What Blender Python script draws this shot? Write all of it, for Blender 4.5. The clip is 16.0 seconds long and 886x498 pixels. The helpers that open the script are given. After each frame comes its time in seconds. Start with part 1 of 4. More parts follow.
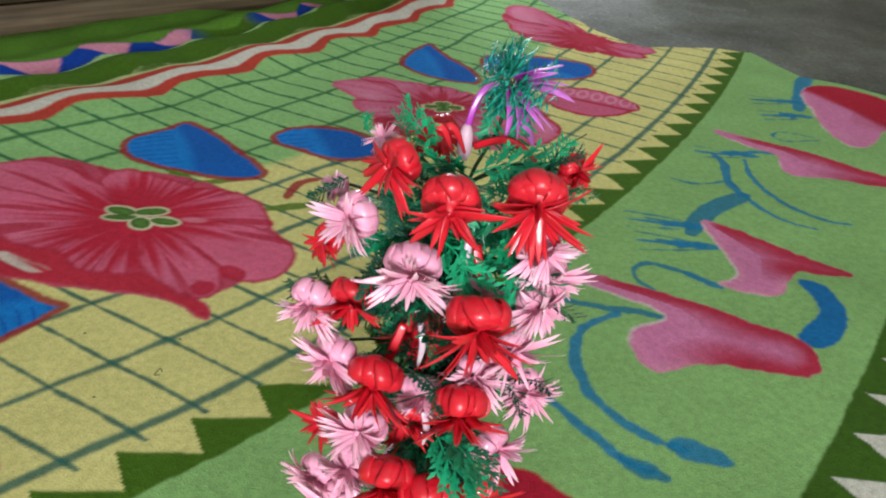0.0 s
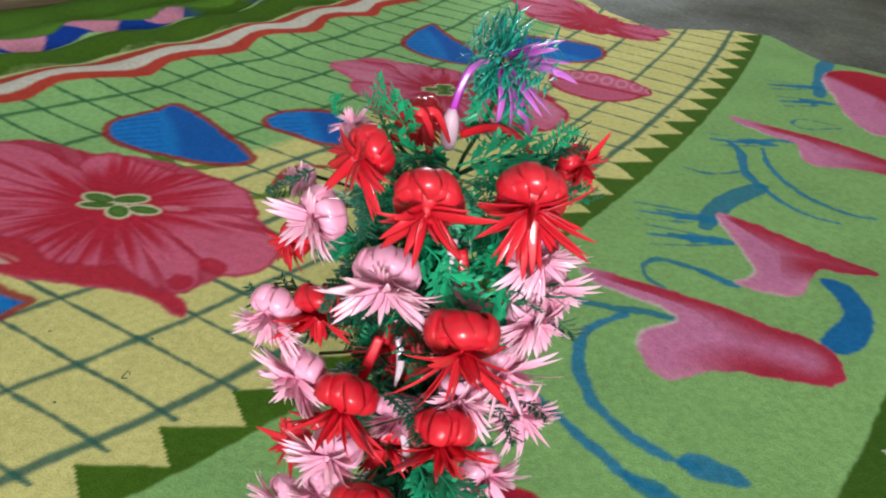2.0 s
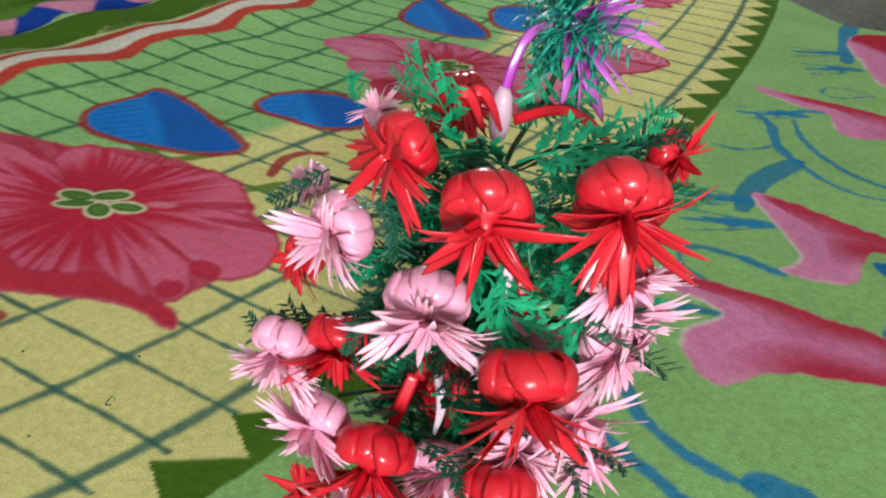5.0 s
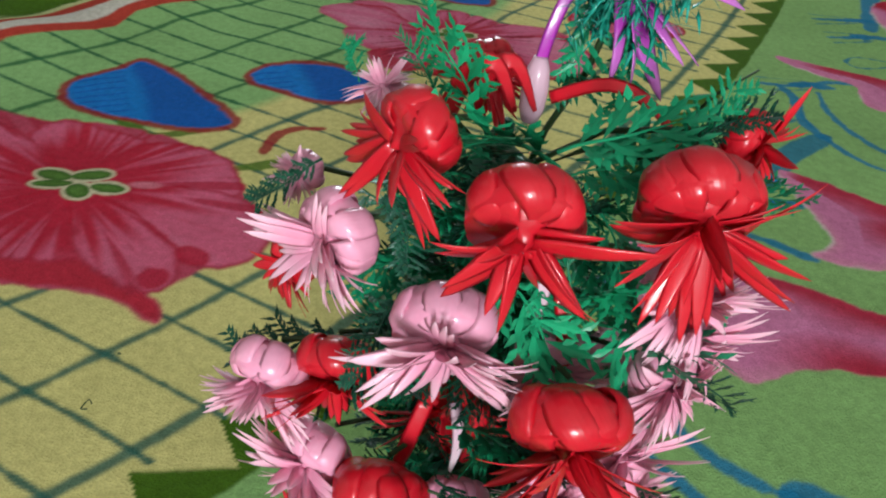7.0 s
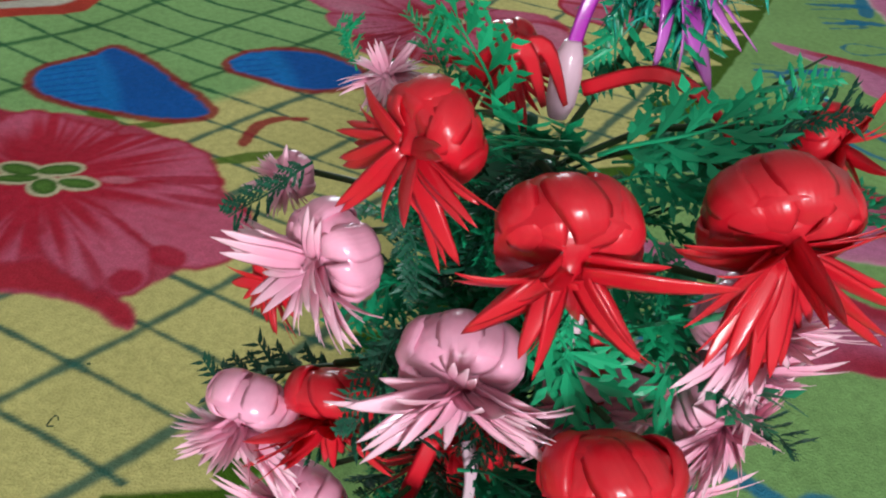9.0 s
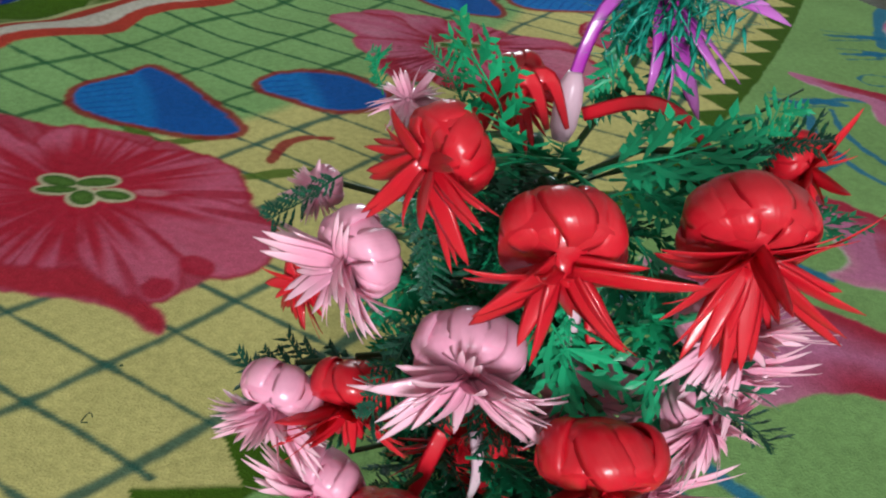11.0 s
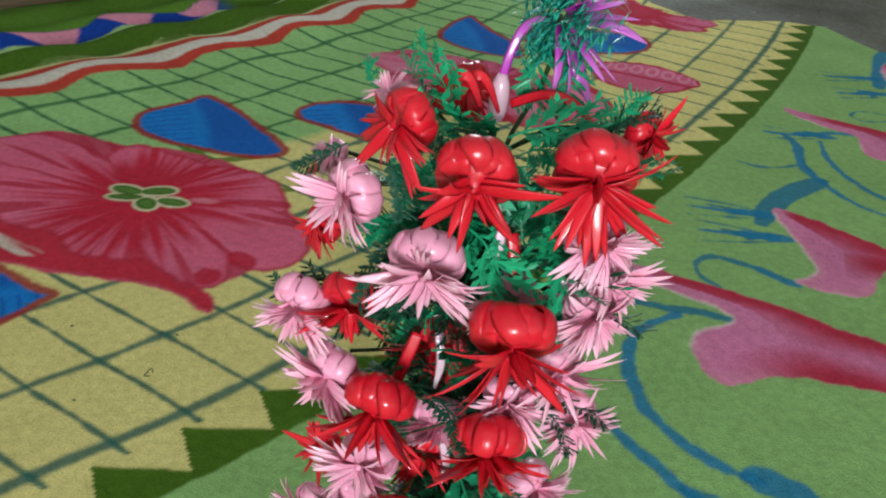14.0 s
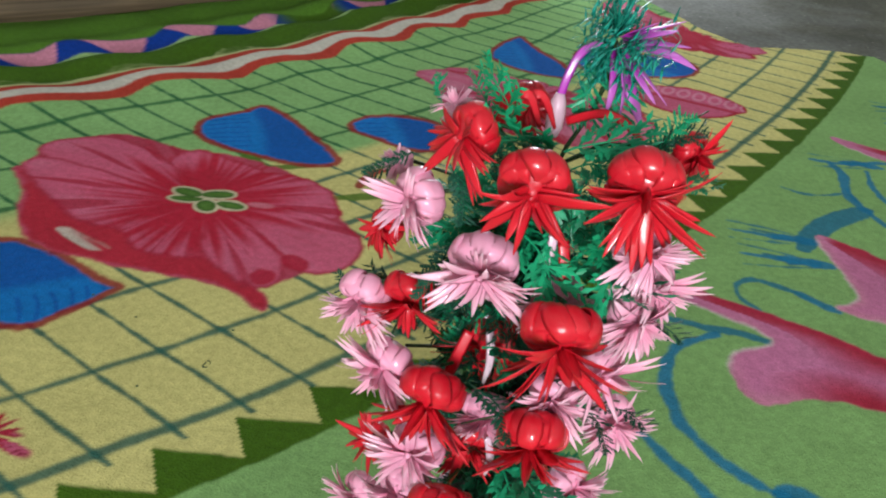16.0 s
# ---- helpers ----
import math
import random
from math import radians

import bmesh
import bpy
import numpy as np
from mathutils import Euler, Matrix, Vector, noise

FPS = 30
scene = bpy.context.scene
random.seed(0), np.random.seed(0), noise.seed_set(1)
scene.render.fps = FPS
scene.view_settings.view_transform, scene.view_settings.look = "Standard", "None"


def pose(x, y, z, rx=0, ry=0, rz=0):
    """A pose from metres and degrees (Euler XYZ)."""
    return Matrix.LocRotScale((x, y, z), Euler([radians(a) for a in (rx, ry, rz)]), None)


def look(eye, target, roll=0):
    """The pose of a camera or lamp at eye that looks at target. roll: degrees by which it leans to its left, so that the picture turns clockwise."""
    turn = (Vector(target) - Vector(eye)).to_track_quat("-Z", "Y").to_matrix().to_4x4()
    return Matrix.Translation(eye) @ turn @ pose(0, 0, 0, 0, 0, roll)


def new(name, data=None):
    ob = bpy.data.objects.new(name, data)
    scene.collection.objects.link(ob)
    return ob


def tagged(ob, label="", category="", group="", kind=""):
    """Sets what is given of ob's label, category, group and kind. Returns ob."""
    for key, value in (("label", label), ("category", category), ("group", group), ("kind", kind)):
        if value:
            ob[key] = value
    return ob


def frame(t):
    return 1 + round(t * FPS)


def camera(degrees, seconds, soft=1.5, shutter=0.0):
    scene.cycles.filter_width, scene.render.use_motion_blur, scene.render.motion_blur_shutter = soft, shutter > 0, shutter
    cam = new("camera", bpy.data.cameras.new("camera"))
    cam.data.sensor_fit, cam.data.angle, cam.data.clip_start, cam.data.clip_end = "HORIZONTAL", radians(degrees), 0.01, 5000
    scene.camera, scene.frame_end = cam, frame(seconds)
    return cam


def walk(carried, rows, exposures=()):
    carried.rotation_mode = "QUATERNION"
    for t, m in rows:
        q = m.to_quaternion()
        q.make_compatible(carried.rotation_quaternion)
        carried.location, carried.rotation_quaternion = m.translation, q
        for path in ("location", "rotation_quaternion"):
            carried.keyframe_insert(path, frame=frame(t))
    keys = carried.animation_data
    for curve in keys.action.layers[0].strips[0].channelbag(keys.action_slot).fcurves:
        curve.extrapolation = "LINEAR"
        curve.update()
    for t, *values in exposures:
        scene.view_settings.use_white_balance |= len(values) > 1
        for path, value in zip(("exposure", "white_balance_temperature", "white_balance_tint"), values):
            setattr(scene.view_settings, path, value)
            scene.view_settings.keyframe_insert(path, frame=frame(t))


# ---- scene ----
cam = camera(60.0, 16.0, soft=2.1)
METRES, EYE, TILT, LEAN, TURN = 0.6, 0.657, -36.0, 0.0, 0.0
PATH = [
    (0, (0.063, 0.009, 0.673), (0.007, 1.701, -0.391), 4.8),
    (0.5, (0.071, 0.004, 0.675), (0.006, 1.702, -0.379), 4.0),
    (1, (0.081, 0.019, 0.672), (-0.017, 1.726, -0.366), 4.0),
    (1.5, (0.08, 0.058, 0.662), (-0.011, 1.75, -0.4), 4.7),
    (2, (0.078, 0.085, 0.643), (0.004, 1.754, -0.457), 5.0),
    (2.5, (0.074, 0.1, 0.636), (-0.009, 1.766, -0.469), 4.5),
    (3, (0.065, 0.114, 0.626), (-0.018, 1.774, -0.488), 4.2),
    (3.5, (0.053, 0.139, 0.618), (-0.01, 1.797, -0.499), 4.1),
    (6, (0.039, 0.215, 0.585), (-0.013, 1.832, -0.591), 3.7),
    (6.5, (0.035, 0.237, 0.577), (-0.017, 1.843, -0.614), 3.6),
    (7, (0.03, 0.254, 0.568), (-0.014, 1.849, -0.637), 3.9),
    (7.5, (0.023, 0.27, 0.563), (-0.006, 1.859, -0.651), 4.4),
    (8, (0.015, 0.289, 0.556), (0.022, 1.867, -0.672), 4.6),
    (10.5, (0.02, 0.302, 0.544), (0.004, 1.888, -0.674), 5.0),
    (11, (0.02, 0.269, 0.562), (-0.031, 1.879, -0.624), 4.7),
    (11.5, (0.026, 0.241, 0.57), (-0.029, 1.866, -0.595), 4.4),
    (12, (0.039, 0.209, 0.573), (-0.044, 1.833, -0.591), 4.0),
    (12.5, (0.05, 0.183, 0.577), (-0.041, 1.814, -0.577), 4.4),
    (13, (0.055, 0.161, 0.58), (-0.049, 1.797, -0.566), 5.1),
    (13.5, (0.058, 0.148, 0.586), (-0.073, 1.791, -0.546), 4.7),
    (14, (0.069, 0.128, 0.601), (-0.092, 1.79, -0.499), 3.7),
    (14.5, (0.081, 0.115, 0.607), (-0.094, 1.783, -0.482), 4.0),
    (15, (0.075, 0.106, 0.609), (-0.14, 1.776, -0.471), 4.2),
    (15.5, (0.069, 0.098, 0.612), (-0.16, 1.771, -0.459), 4.6),
    (16, (0.062, 0.091, 0.613), (-0.2, 1.761, -0.456), 4.3),
]
EXPOSURES = [(0.0, 0.22), (3.5, 0.36), (6.0, 0.22), (7.0, -0.04), (8.0, 0.03), (10.5, -0.2), (11.0, -0.1), (12.5, 0.08), (13.0, -0.03), (13.5, -0.22), (14.0, -0.02), (14.5, 0.15), (15.0, 0.29), (16.0, 0.05)]
walk(cam, [(t, look(eye, target, roll)) for t, eye, target, roll in PATH], EXPOSURES)

# ---- light ----
world = bpy.data.worlds.new("world")
scene.world = world
world.use_nodes = True
wn = world.node_tree
sky = wn.nodes.new("ShaderNodeTexSky")
sky.sky_type, sky.sun_disc = "NISHITA", False
sky.sun_elevation, sky.sun_rotation = radians(40), radians(160)
wn.links.new(sky.outputs["Color"], wn.nodes["Background"].inputs["Color"])
wn.nodes["Background"].inputs["Strength"].default_value = 0.10


def window_light(name, eye, target, width, height, watts, colour):
    data = bpy.data.lights.new(name, "AREA")
    data.shape, data.size, data.size_y, data.energy, data.color = "RECTANGLE", width, height, watts, colour
    ob = new(name, data)
    ob.matrix_world = look(eye, target)
    return ob


window_light("window_daylight", (0.40, -2.62, 1.0), (0.1, 1.2, 0.2), 0.8, 0.9, 128, (0.91, 0.97, 1.01))
window_light("door_daylight", (-0.25, 4.17, 1.1), (-0.1, 1.2, 0.0), 0.85, 1.9, 50, (0.89, 0.96, 1.04))


# ---- materials ----
def material(name, colour, rough=0.5, spec=0.5):
    m = bpy.data.materials.new(name)
    m.use_nodes = True
    b = m.node_tree.nodes["Principled BSDF"]
    b.inputs["Base Color"].default_value = (*colour, 1)
    b.inputs["Roughness"].default_value = rough
    b.inputs["Specular IOR Level"].default_value = spec
    return m, m.node_tree.nodes, m.node_tree.links, b


def noise_node(nodes, links, scale, detail=4.0, coords=None):
    n = nodes.new("ShaderNodeTexNoise")
    n.inputs["Scale"].default_value, n.inputs["Detail"].default_value = scale, detail
    if coords:
        links.new(coords, n.inputs["Vector"])
    return n


def ramp_node(nodes, links, value, stops):
    r = nodes.new("ShaderNodeValToRGB")
    while len(r.color_ramp.elements) < len(stops):
        r.color_ramp.elements.new(0.5)
    for e, (at, c) in zip(r.color_ramp.elements, stops):
        e.position, e.color = at, (*c, 1)
    links.new(value, r.inputs["Fac"])
    return r


def mix_node(nodes, links, fac, a, b, kind="MIX"):
    n = nodes.new("ShaderNodeMix")
    n.data_type, n.blend_type = "RGBA", kind
    for socket, value in ((n.inputs[0], fac), (n.inputs[6], a), (n.inputs[7], b)):
        if isinstance(value, bpy.types.NodeSocket):
            links.new(value, socket)
        else:
            socket.default_value = value if isinstance(value, float) else (*value, 1)
    return n.outputs[2]


def bump_node(nodes, links, bsdf, height, strength, distance):
    n = nodes.new("ShaderNodeBump")
    n.inputs["Strength"].default_value, n.inputs["Distance"].default_value = strength, distance
    links.new(height, n.inputs["Height"])
    links.new(n.outputs["Normal"], bsdf.inputs["Normal"])


def blanket_material():
    m, nodes, links, b = material("printed_fleece", (0.2, 0.3, 0.1), 0.95, 0.03)
    place = nodes.new("ShaderNodeTexCoord").outputs["Object"]
    dye = nodes.new("ShaderNodeAttribute")
    dye.attribute_name = "dye"
    nap = noise_node(nodes, links, 420, 3, place)
    tuft = noise_node(nodes, links, 95, 5, place)
    cloud = noise_node(nodes, links, 6, 3, place)
    c = mix_node(nodes, links, 0.35, dye.outputs["Color"], ramp_node(nodes, links, nap.outputs["Fac"], [(0.3, (0.62, 0.62, 0.62)), (0.7, (1.3, 1.3, 1.3))]).outputs["Color"], "MULTIPLY")
    c = mix_node(nodes, links, 0.45, c, ramp_node(nodes, links, tuft.outputs["Fac"], [(0.35, (0.75, 0.75, 0.72)), (0.65, (1.15, 1.15, 1.15))]).outputs["Color"], "MULTIPLY")
    c = mix_node(nodes, links, 0.4, c, ramp_node(nodes, links, cloud.outputs["Fac"], [(0.35, (0.8, 0.8, 0.76)), (0.65, (1.1, 1.1, 1.1))]).outputs["Color"], "MULTIPLY")
    links.new(c, b.inputs["Base Color"])
    b.inputs["Sheen Weight"].default_value, b.inputs["Sheen Roughness"].default_value = 0.015, 0.5
    add = nodes.new("ShaderNodeMath")
    add.operation = "ADD"
    links.new(nap.outputs["Fac"], add.inputs[0])
    links.new(tuft.outputs["Fac"], add.inputs[1])
    bump_node(nodes, links, b, add.outputs[0], 0.55, 0.004)
    return m


def concrete_material():
    m, nodes, links, b = material("rough_concrete", (0.25, 0.24, 0.21), 0.85, 0.25)
    place = nodes.new("ShaderNodeTexCoord").outputs["Object"]
    big, patch, fine = noise_node(nodes, links, 1.9, 5, place), noise_node(nodes, links, 7, 5, place), noise_node(nodes, links, 70, 6, place)
    c = ramp_node(nodes, links, big.outputs["Fac"], [(0.36, (0.10, 0.102, 0.088)), (0.5, (0.15, 0.153, 0.138)), (0.64, (0.22, 0.224, 0.212))]).outputs["Color"]
    c = mix_node(nodes, links, 0.7, c, ramp_node(nodes, links, patch.outputs["Fac"], [(0.36, (0.74, 0.74, 0.70)), (0.5, (0.97, 0.97, 0.97)), (0.66, (1.22, 1.22, 1.22))]).outputs["Color"], "MULTIPLY")
    c = mix_node(nodes, links, 0.6, c, ramp_node(nodes, links, fine.outputs["Fac"], [(0.32, (0.55, 0.55, 0.53)), (0.68, (1.3, 1.3, 1.3))]).outputs["Color"], "MULTIPLY")
    chips = nodes.new("ShaderNodeTexVoronoi")
    chips.inputs["Scale"].default_value = 26
    links.new(place, chips.inputs["Vector"])
    c = mix_node(nodes, links, ramp_node(nodes, links, chips.outputs["Distance"], [(0.05, (0.7, 0.7, 0.7)), (0.11, (0.0, 0.0, 0.0))]).outputs["Color"], c, (0.42, 0.41, 0.36))
    # light falling off towards one side of the floor, painted into its colour
    side = nodes.new("ShaderNodeSeparateXYZ")
    links.new(place, side.inputs[0])
    falloff = nodes.new("ShaderNodeMath")
    falloff.operation = "MULTIPLY_ADD"
    falloff.inputs[1].default_value = 0.5
    links.new(side.outputs["X"], falloff.inputs[0])
    links.new(patch.outputs["Fac"], falloff.inputs[2])
    c = mix_node(nodes, links, ramp_node(nodes, links, falloff.outputs[0], [(0.70, (0, 0, 0)), (1.0, (1, 1, 1))]).outputs["Color"], c, mix_node(nodes, links, 1.0, c, (0.50, 0.49, 0.40), "MULTIPLY"))
    links.new(c, b.inputs["Base Color"])
    bump_node(nodes, links, b, fine.outputs["Fac"], 0.4, 0.004)
    return m


def wood_material():
    m, nodes, links, b = material("aged_wood", (0.12, 0.08, 0.05), 0.7, 0.3)
    place = nodes.new("ShaderNodeTexCoord").outputs["Object"]
    stretch = nodes.new("ShaderNodeMapping")
    stretch.inputs["Scale"].default_value = (1.5, 40, 40)
    links.new(place, stretch.inputs["Vector"])
    grain, blot = noise_node(nodes, links, 2.2, 7, stretch.outputs["Vector"]), noise_node(nodes, links, 5, 4, place)
    c = ramp_node(nodes, links, grain.outputs["Fac"], [(0.3, (0.062, 0.042, 0.023)), (0.55, (0.125, 0.086, 0.050)), (0.75, (0.18, 0.125, 0.075))]).outputs["Color"]
    c = mix_node(nodes, links, 0.5, c, ramp_node(nodes, links, blot.outputs["Fac"], [(0.35, (0.7, 0.7, 0.7)), (0.65, (1.2, 1.15, 1.1))]).outputs["Color"], "MULTIPLY")
    links.new(c, b.inputs["Base Color"])
    bump_node(nodes, links, b, grain.outputs["Fac"], 0.4, 0.003)
    return m


def plaster_material():
    m, nodes, links, b = material("dull_plaster", (0.5, 0.48, 0.43), 0.9, 0.2)
    place = nodes.new("ShaderNodeTexCoord").outputs["Object"]
    n = noise_node(nodes, links, 2.5, 7, place)
    links.new(ramp_node(nodes, links, n.outputs["Fac"], [(0.3, (0.60, 0.59, 0.56)), (0.7, (0.78, 0.77, 0.74))]).outputs["Color"], b.inputs["Base Color"])
    bump_node(nodes, links, b, n.outputs["Fac"], 0.3, 0.01)
    return m


def strap_material(name, root, tip, rough, clear, sheer=0.2):
    """Glossy plastic strap: fine lengthwise ribs, its colour thinning towards the cut end of a petal."""
    m, nodes, links, b = material(name, root, rough, 0.35)
    uv = nodes.new("ShaderNodeUVMap").outputs["UV"]
    split = nodes.new("ShaderNodeSeparateXYZ")
    links.new(uv, split.inputs[0])
    c = ramp_node(nodes, links, split.outputs["X"], [(0.0, root), (0.35, root), (0.95, tip)]).outputs["Color"]
    per = nodes.new("ShaderNodeObjectInfo").outputs["Random"]
    c = mix_node(nodes, links, 0.5, c, ramp_node(nodes, links, per, [(0.0, (0.85, 0.85, 0.87)), (1.0, (1.06, 1.06, 1.05))]).outputs["Color"], "MULTIPLY")
    place = nodes.new("ShaderNodeTexCoord").outputs["Object"]
    blot = noise_node(nodes, links, 2.5, 4, place)
    c = mix_node(nodes, links, 0.35, c, ramp_node(nodes, links, blot.outputs["Fac"], [(0.35, (0.8, 0.8, 0.8)), (0.65, (1.1, 1.1, 1.1))]).outputs["Color"], "MULTIPLY")
    links.new(c, b.inputs["Base Color"])
    ribs = nodes.new("ShaderNodeTexWave")
    ribs.bands_direction = "Y"
    ribs.inputs["Scale"].default_value, ribs.inputs["Distortion"].default_value = 2.6, 0.8
    links.new(uv, ribs.inputs["Vector"])
    crinkle = noise_node(nodes, links, 4.5, 3, place)
    add = nodes.new("ShaderNodeMath")
    add.operation = "MULTIPLY_ADD"
    add.inputs[1].default_value = 0.5
    links.new(ribs.outputs["Fac"], add.inputs[0])
    links.new(crinkle.outputs["Fac"], add.inputs[2])
    bump_node(nodes, links, b, add.outputs[0], 0.05, 0.03)
    b.inputs["Coat Weight"].default_value, b.inputs["Coat Roughness"].default_value = clear, 0.05
    # thin plastic lets some light through
    through_light = nodes.new("ShaderNodeBsdfTranslucent")
    links.new(c, through_light.inputs["Color"])
    both = nodes.new("ShaderNodeMixShader")
    both.inputs[0].default_value = sheer
    links.new(b.outputs[0], both.inputs[1])
    links.new(through_light.outputs[0], both.inputs[2])
    links.new(both.outputs[0], nodes["Material Output"].inputs["Surface"])
    return m


def leaf_material(name, dark, light, rough):
    m, nodes, links, b = material(name, dark, rough, 0.2)
    per = nodes.new("ShaderNodeObjectInfo").outputs["Random"]
    isle = nodes.new("ShaderNodeNewGeometry").outputs["Random Per Island"]
    c = ramp_node(nodes, links, isle, [(0.0, dark), (1.0, light)]).outputs["Color"]
    c = mix_node(nodes, links, 0.5, c, ramp_node(nodes, links, per, [(0.0, (0.6, 0.65, 0.7)), (1.0, (1.2, 1.15, 1.1))]).outputs["Color"], "MULTIPLY")
    links.new(c, b.inputs["Base Color"])
    b.inputs["Coat Weight"].default_value, b.inputs["Coat Roughness"].default_value = 0.08, 0.15
    return m


FLEECE, CONCRETE, WOOD_MAT, PLASTER = blanket_material(), concrete_material(), wood_material(), plaster_material()
RED = strap_material("red_strap", (0.76, 0.011, 0.028), (0.80, 0.028, 0.045), 0.34, 0.5, 0.3)
PINK = strap_material("pink_strap", (0.98, 0.40, 0.57), (0.98, 0.62, 0.72), 0.38, 0.4, 0.22)
PINK_LOOP = strap_material("pink_loop_strap", (0.98, 0.41, 0.58), (0.98, 0.46, 0.61), 0.32, 0.55, 0.18)
PURPLE = strap_material("magenta_strap", (0.50, 0.035, 0.46), (0.70, 0.22, 0.68), 0.28, 0.5)
PALE = strap_material("pale_pink_strap", (0.78, 0.50, 0.60), (0.80, 0.66, 0.68), 0.35, 0.35)
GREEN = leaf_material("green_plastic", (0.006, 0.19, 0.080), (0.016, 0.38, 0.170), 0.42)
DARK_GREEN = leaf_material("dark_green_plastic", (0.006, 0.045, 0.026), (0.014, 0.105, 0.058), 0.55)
TEAL = leaf_material("teal_plastic", (0.004, 0.15, 0.10), (0.02, 0.34, 0.26), 0.25)
WIRE = leaf_material("wrapped_wire", (0.02, 0.05, 0.015), (0.035, 0.07, 0.025), 0.5)


# ---- mesh helpers ----
def mesh_of(name, bm, mat, smooth=True):
    me = bpy.data.meshes.new(name)
    bm.to_mesh(me)
    bm.free()
    me.materials.append(mat)
    for p in me.polygons:
        p.use_smooth = smooth
    return me


def child(name, me, parent, m=None, label=""):
    ob = new(name, me)
    ob.parent = parent
    if m is not None:
        ob.matrix_basis = m
    return tagged(ob, label)


def part(name, bm, mat, parent, label="", m=None, smooth=True):
    return child(name, mesh_of(name, bm, mat, smooth), parent, m, label)


def box(bm, lo, hi, bevel=0.0):
    r = bmesh.ops.create_cube(bm, size=1)
    vs = r["verts"]
    for v in vs:
        v.co = Vector([(a + b) / 2 + c * (b - a) for a, b, c in zip(lo, hi, v.co)])
    if bevel:
        es = list({e for v in vs for e in v.link_edges})
        bmesh.ops.bevel(bm, geom=es, offset=bevel, segments=2, affect="EDGES")


def tube(bm, points, radii, sides=6):
    rings = []
    for i, p in enumerate(points):
        p = Vector(p)
        d = (Vector(points[min(i + 1, len(points) - 1)]) - Vector(points[max(i - 1, 0)])).normalized()
        a = d.orthogonal().normalized()
        b = d.cross(a)
        rings.append([bm.verts.new(p + radii[i] * (a * math.cos(2 * math.pi * k / sides) + b * math.sin(2 * math.pi * k / sides))) for k in range(sides)])
    for r, s in zip(rings, rings[1:]):
        for k in range(sides):
            bm.faces.new((r[k], r[(k + 1) % sides], s[(k + 1) % sides], s[k]))
    bm.faces.new(rings[0][::-1])
    bm.faces.new(rings[-1])


def band(bm, points, sides, widths, crown, thick):
    """A strap along the points: sides are the directions across it, crown how far its middle is raised."""
    uv = bm.loops.layers.uv.verify()
    rings, n = [], len(points)
    for i, (p, s, w) in enumerate(zip(points, sides, widths)):
        d = (points[min(i + 1, n - 1)] - points[max(i - 1, 0)]).normalized()
        up = s.cross(d).normalized()
        k = crown * w
        rings.append([bm.verts.new(p + s * (w * a) + up * h) for a, h in ((-1, 0), (-0.55, 0.75 * k), (0, k), (0.55, 0.75 * k), (1, 0), (0, k - thick))])
    across = (0, 0.22, 0.5, 0.78, 1, 0.5)
    for i, (r, s) in enumerate(zip(rings, rings[1:])):
        for k in range(6):
            j = (k + 1) % 6
            f = bm.faces.new((r[k], r[j], s[j], s[k]))
            for lp, (at, c) in zip(f.loops, ((i, k), (i, j), (i + 1, j), (i + 1, k))):
                lp[uv].uv = (at / (n - 1), across[c])
    bm.faces.new(rings[0][::-1])
    bm.faces.new(rings[-1])


# ---- the outlines of the printed shapes, in metres on the blanket ----
# the great bloom: the whole, its red underside, its seven petals, two round marks
BLOOM_WHOLE = [(-0.825, 1.086), (-0.819, 1.175), (-0.786, 1.217), (-0.753, 1.254), (-0.702, 1.271), (-0.586, 1.229), (-0.524, 1.255), (-0.405, 1.223), (-0.307, 1.157), (-0.265, 1.102), (-0.212, 1.047), (-0.228, 0.985), (-0.255, 0.939), (-0.282, 0.902), (-0.311, 0.883), (-0.281, 0.855), (-0.281, 0.830), (-0.306, 0.842), (-0.352, 0.875), (-0.411, 0.879), (-0.482, 0.873), (-0.525, 0.875), (-0.588, 0.893), (-0.661, 0.911), (-0.731, 0.958), (-0.756, 1.025)]
BLOOM_UNDER = [(-0.835, 1.083), (-0.779, 1.048), (-0.729, 0.967), (-0.688, 0.908), (-0.627, 0.887), (-0.548, 0.877), (-0.486, 0.875), (-0.424, 0.872), (-0.368, 0.871), (-0.322, 0.858), (-0.288, 0.833), (-0.281, 0.848), (-0.304, 0.878), (-0.336, 0.900), (-0.411, 0.942), (-0.491, 0.927), (-0.555, 0.971), (-0.649, 0.981), (-0.776, 1.072), (-0.823, 1.106)]
BLOOM_TOPL = [(-0.830, 1.169), (-0.812, 1.203), (-0.754, 1.237), (-0.704, 1.226), (-0.649, 1.204), (-0.590, 1.171), (-0.534, 1.129), (-0.538, 1.093), (-0.599, 1.084), (-0.662, 1.087), (-0.730, 1.106), (-0.807, 1.150)]
BLOOM_LEFT = [(-0.821, 1.106), (-0.801, 1.132), (-0.732, 1.117), (-0.629, 1.097), (-0.542, 1.080), (-0.519, 1.055), (-0.540, 1.007), (-0.557, 0.974), (-0.607, 0.971), (-0.651, 0.980), (-0.705, 1.022), (-0.776, 1.072)]
BLOOM_LOWL = [(-0.557, 0.974), (-0.542, 1.011), (-0.519, 1.055), (-0.484, 1.050), (-0.456, 1.014), (-0.425, 0.976), (-0.412, 0.942), (-0.434, 0.930), (-0.467, 0.927), (-0.502, 0.929), (-0.532, 0.947)]
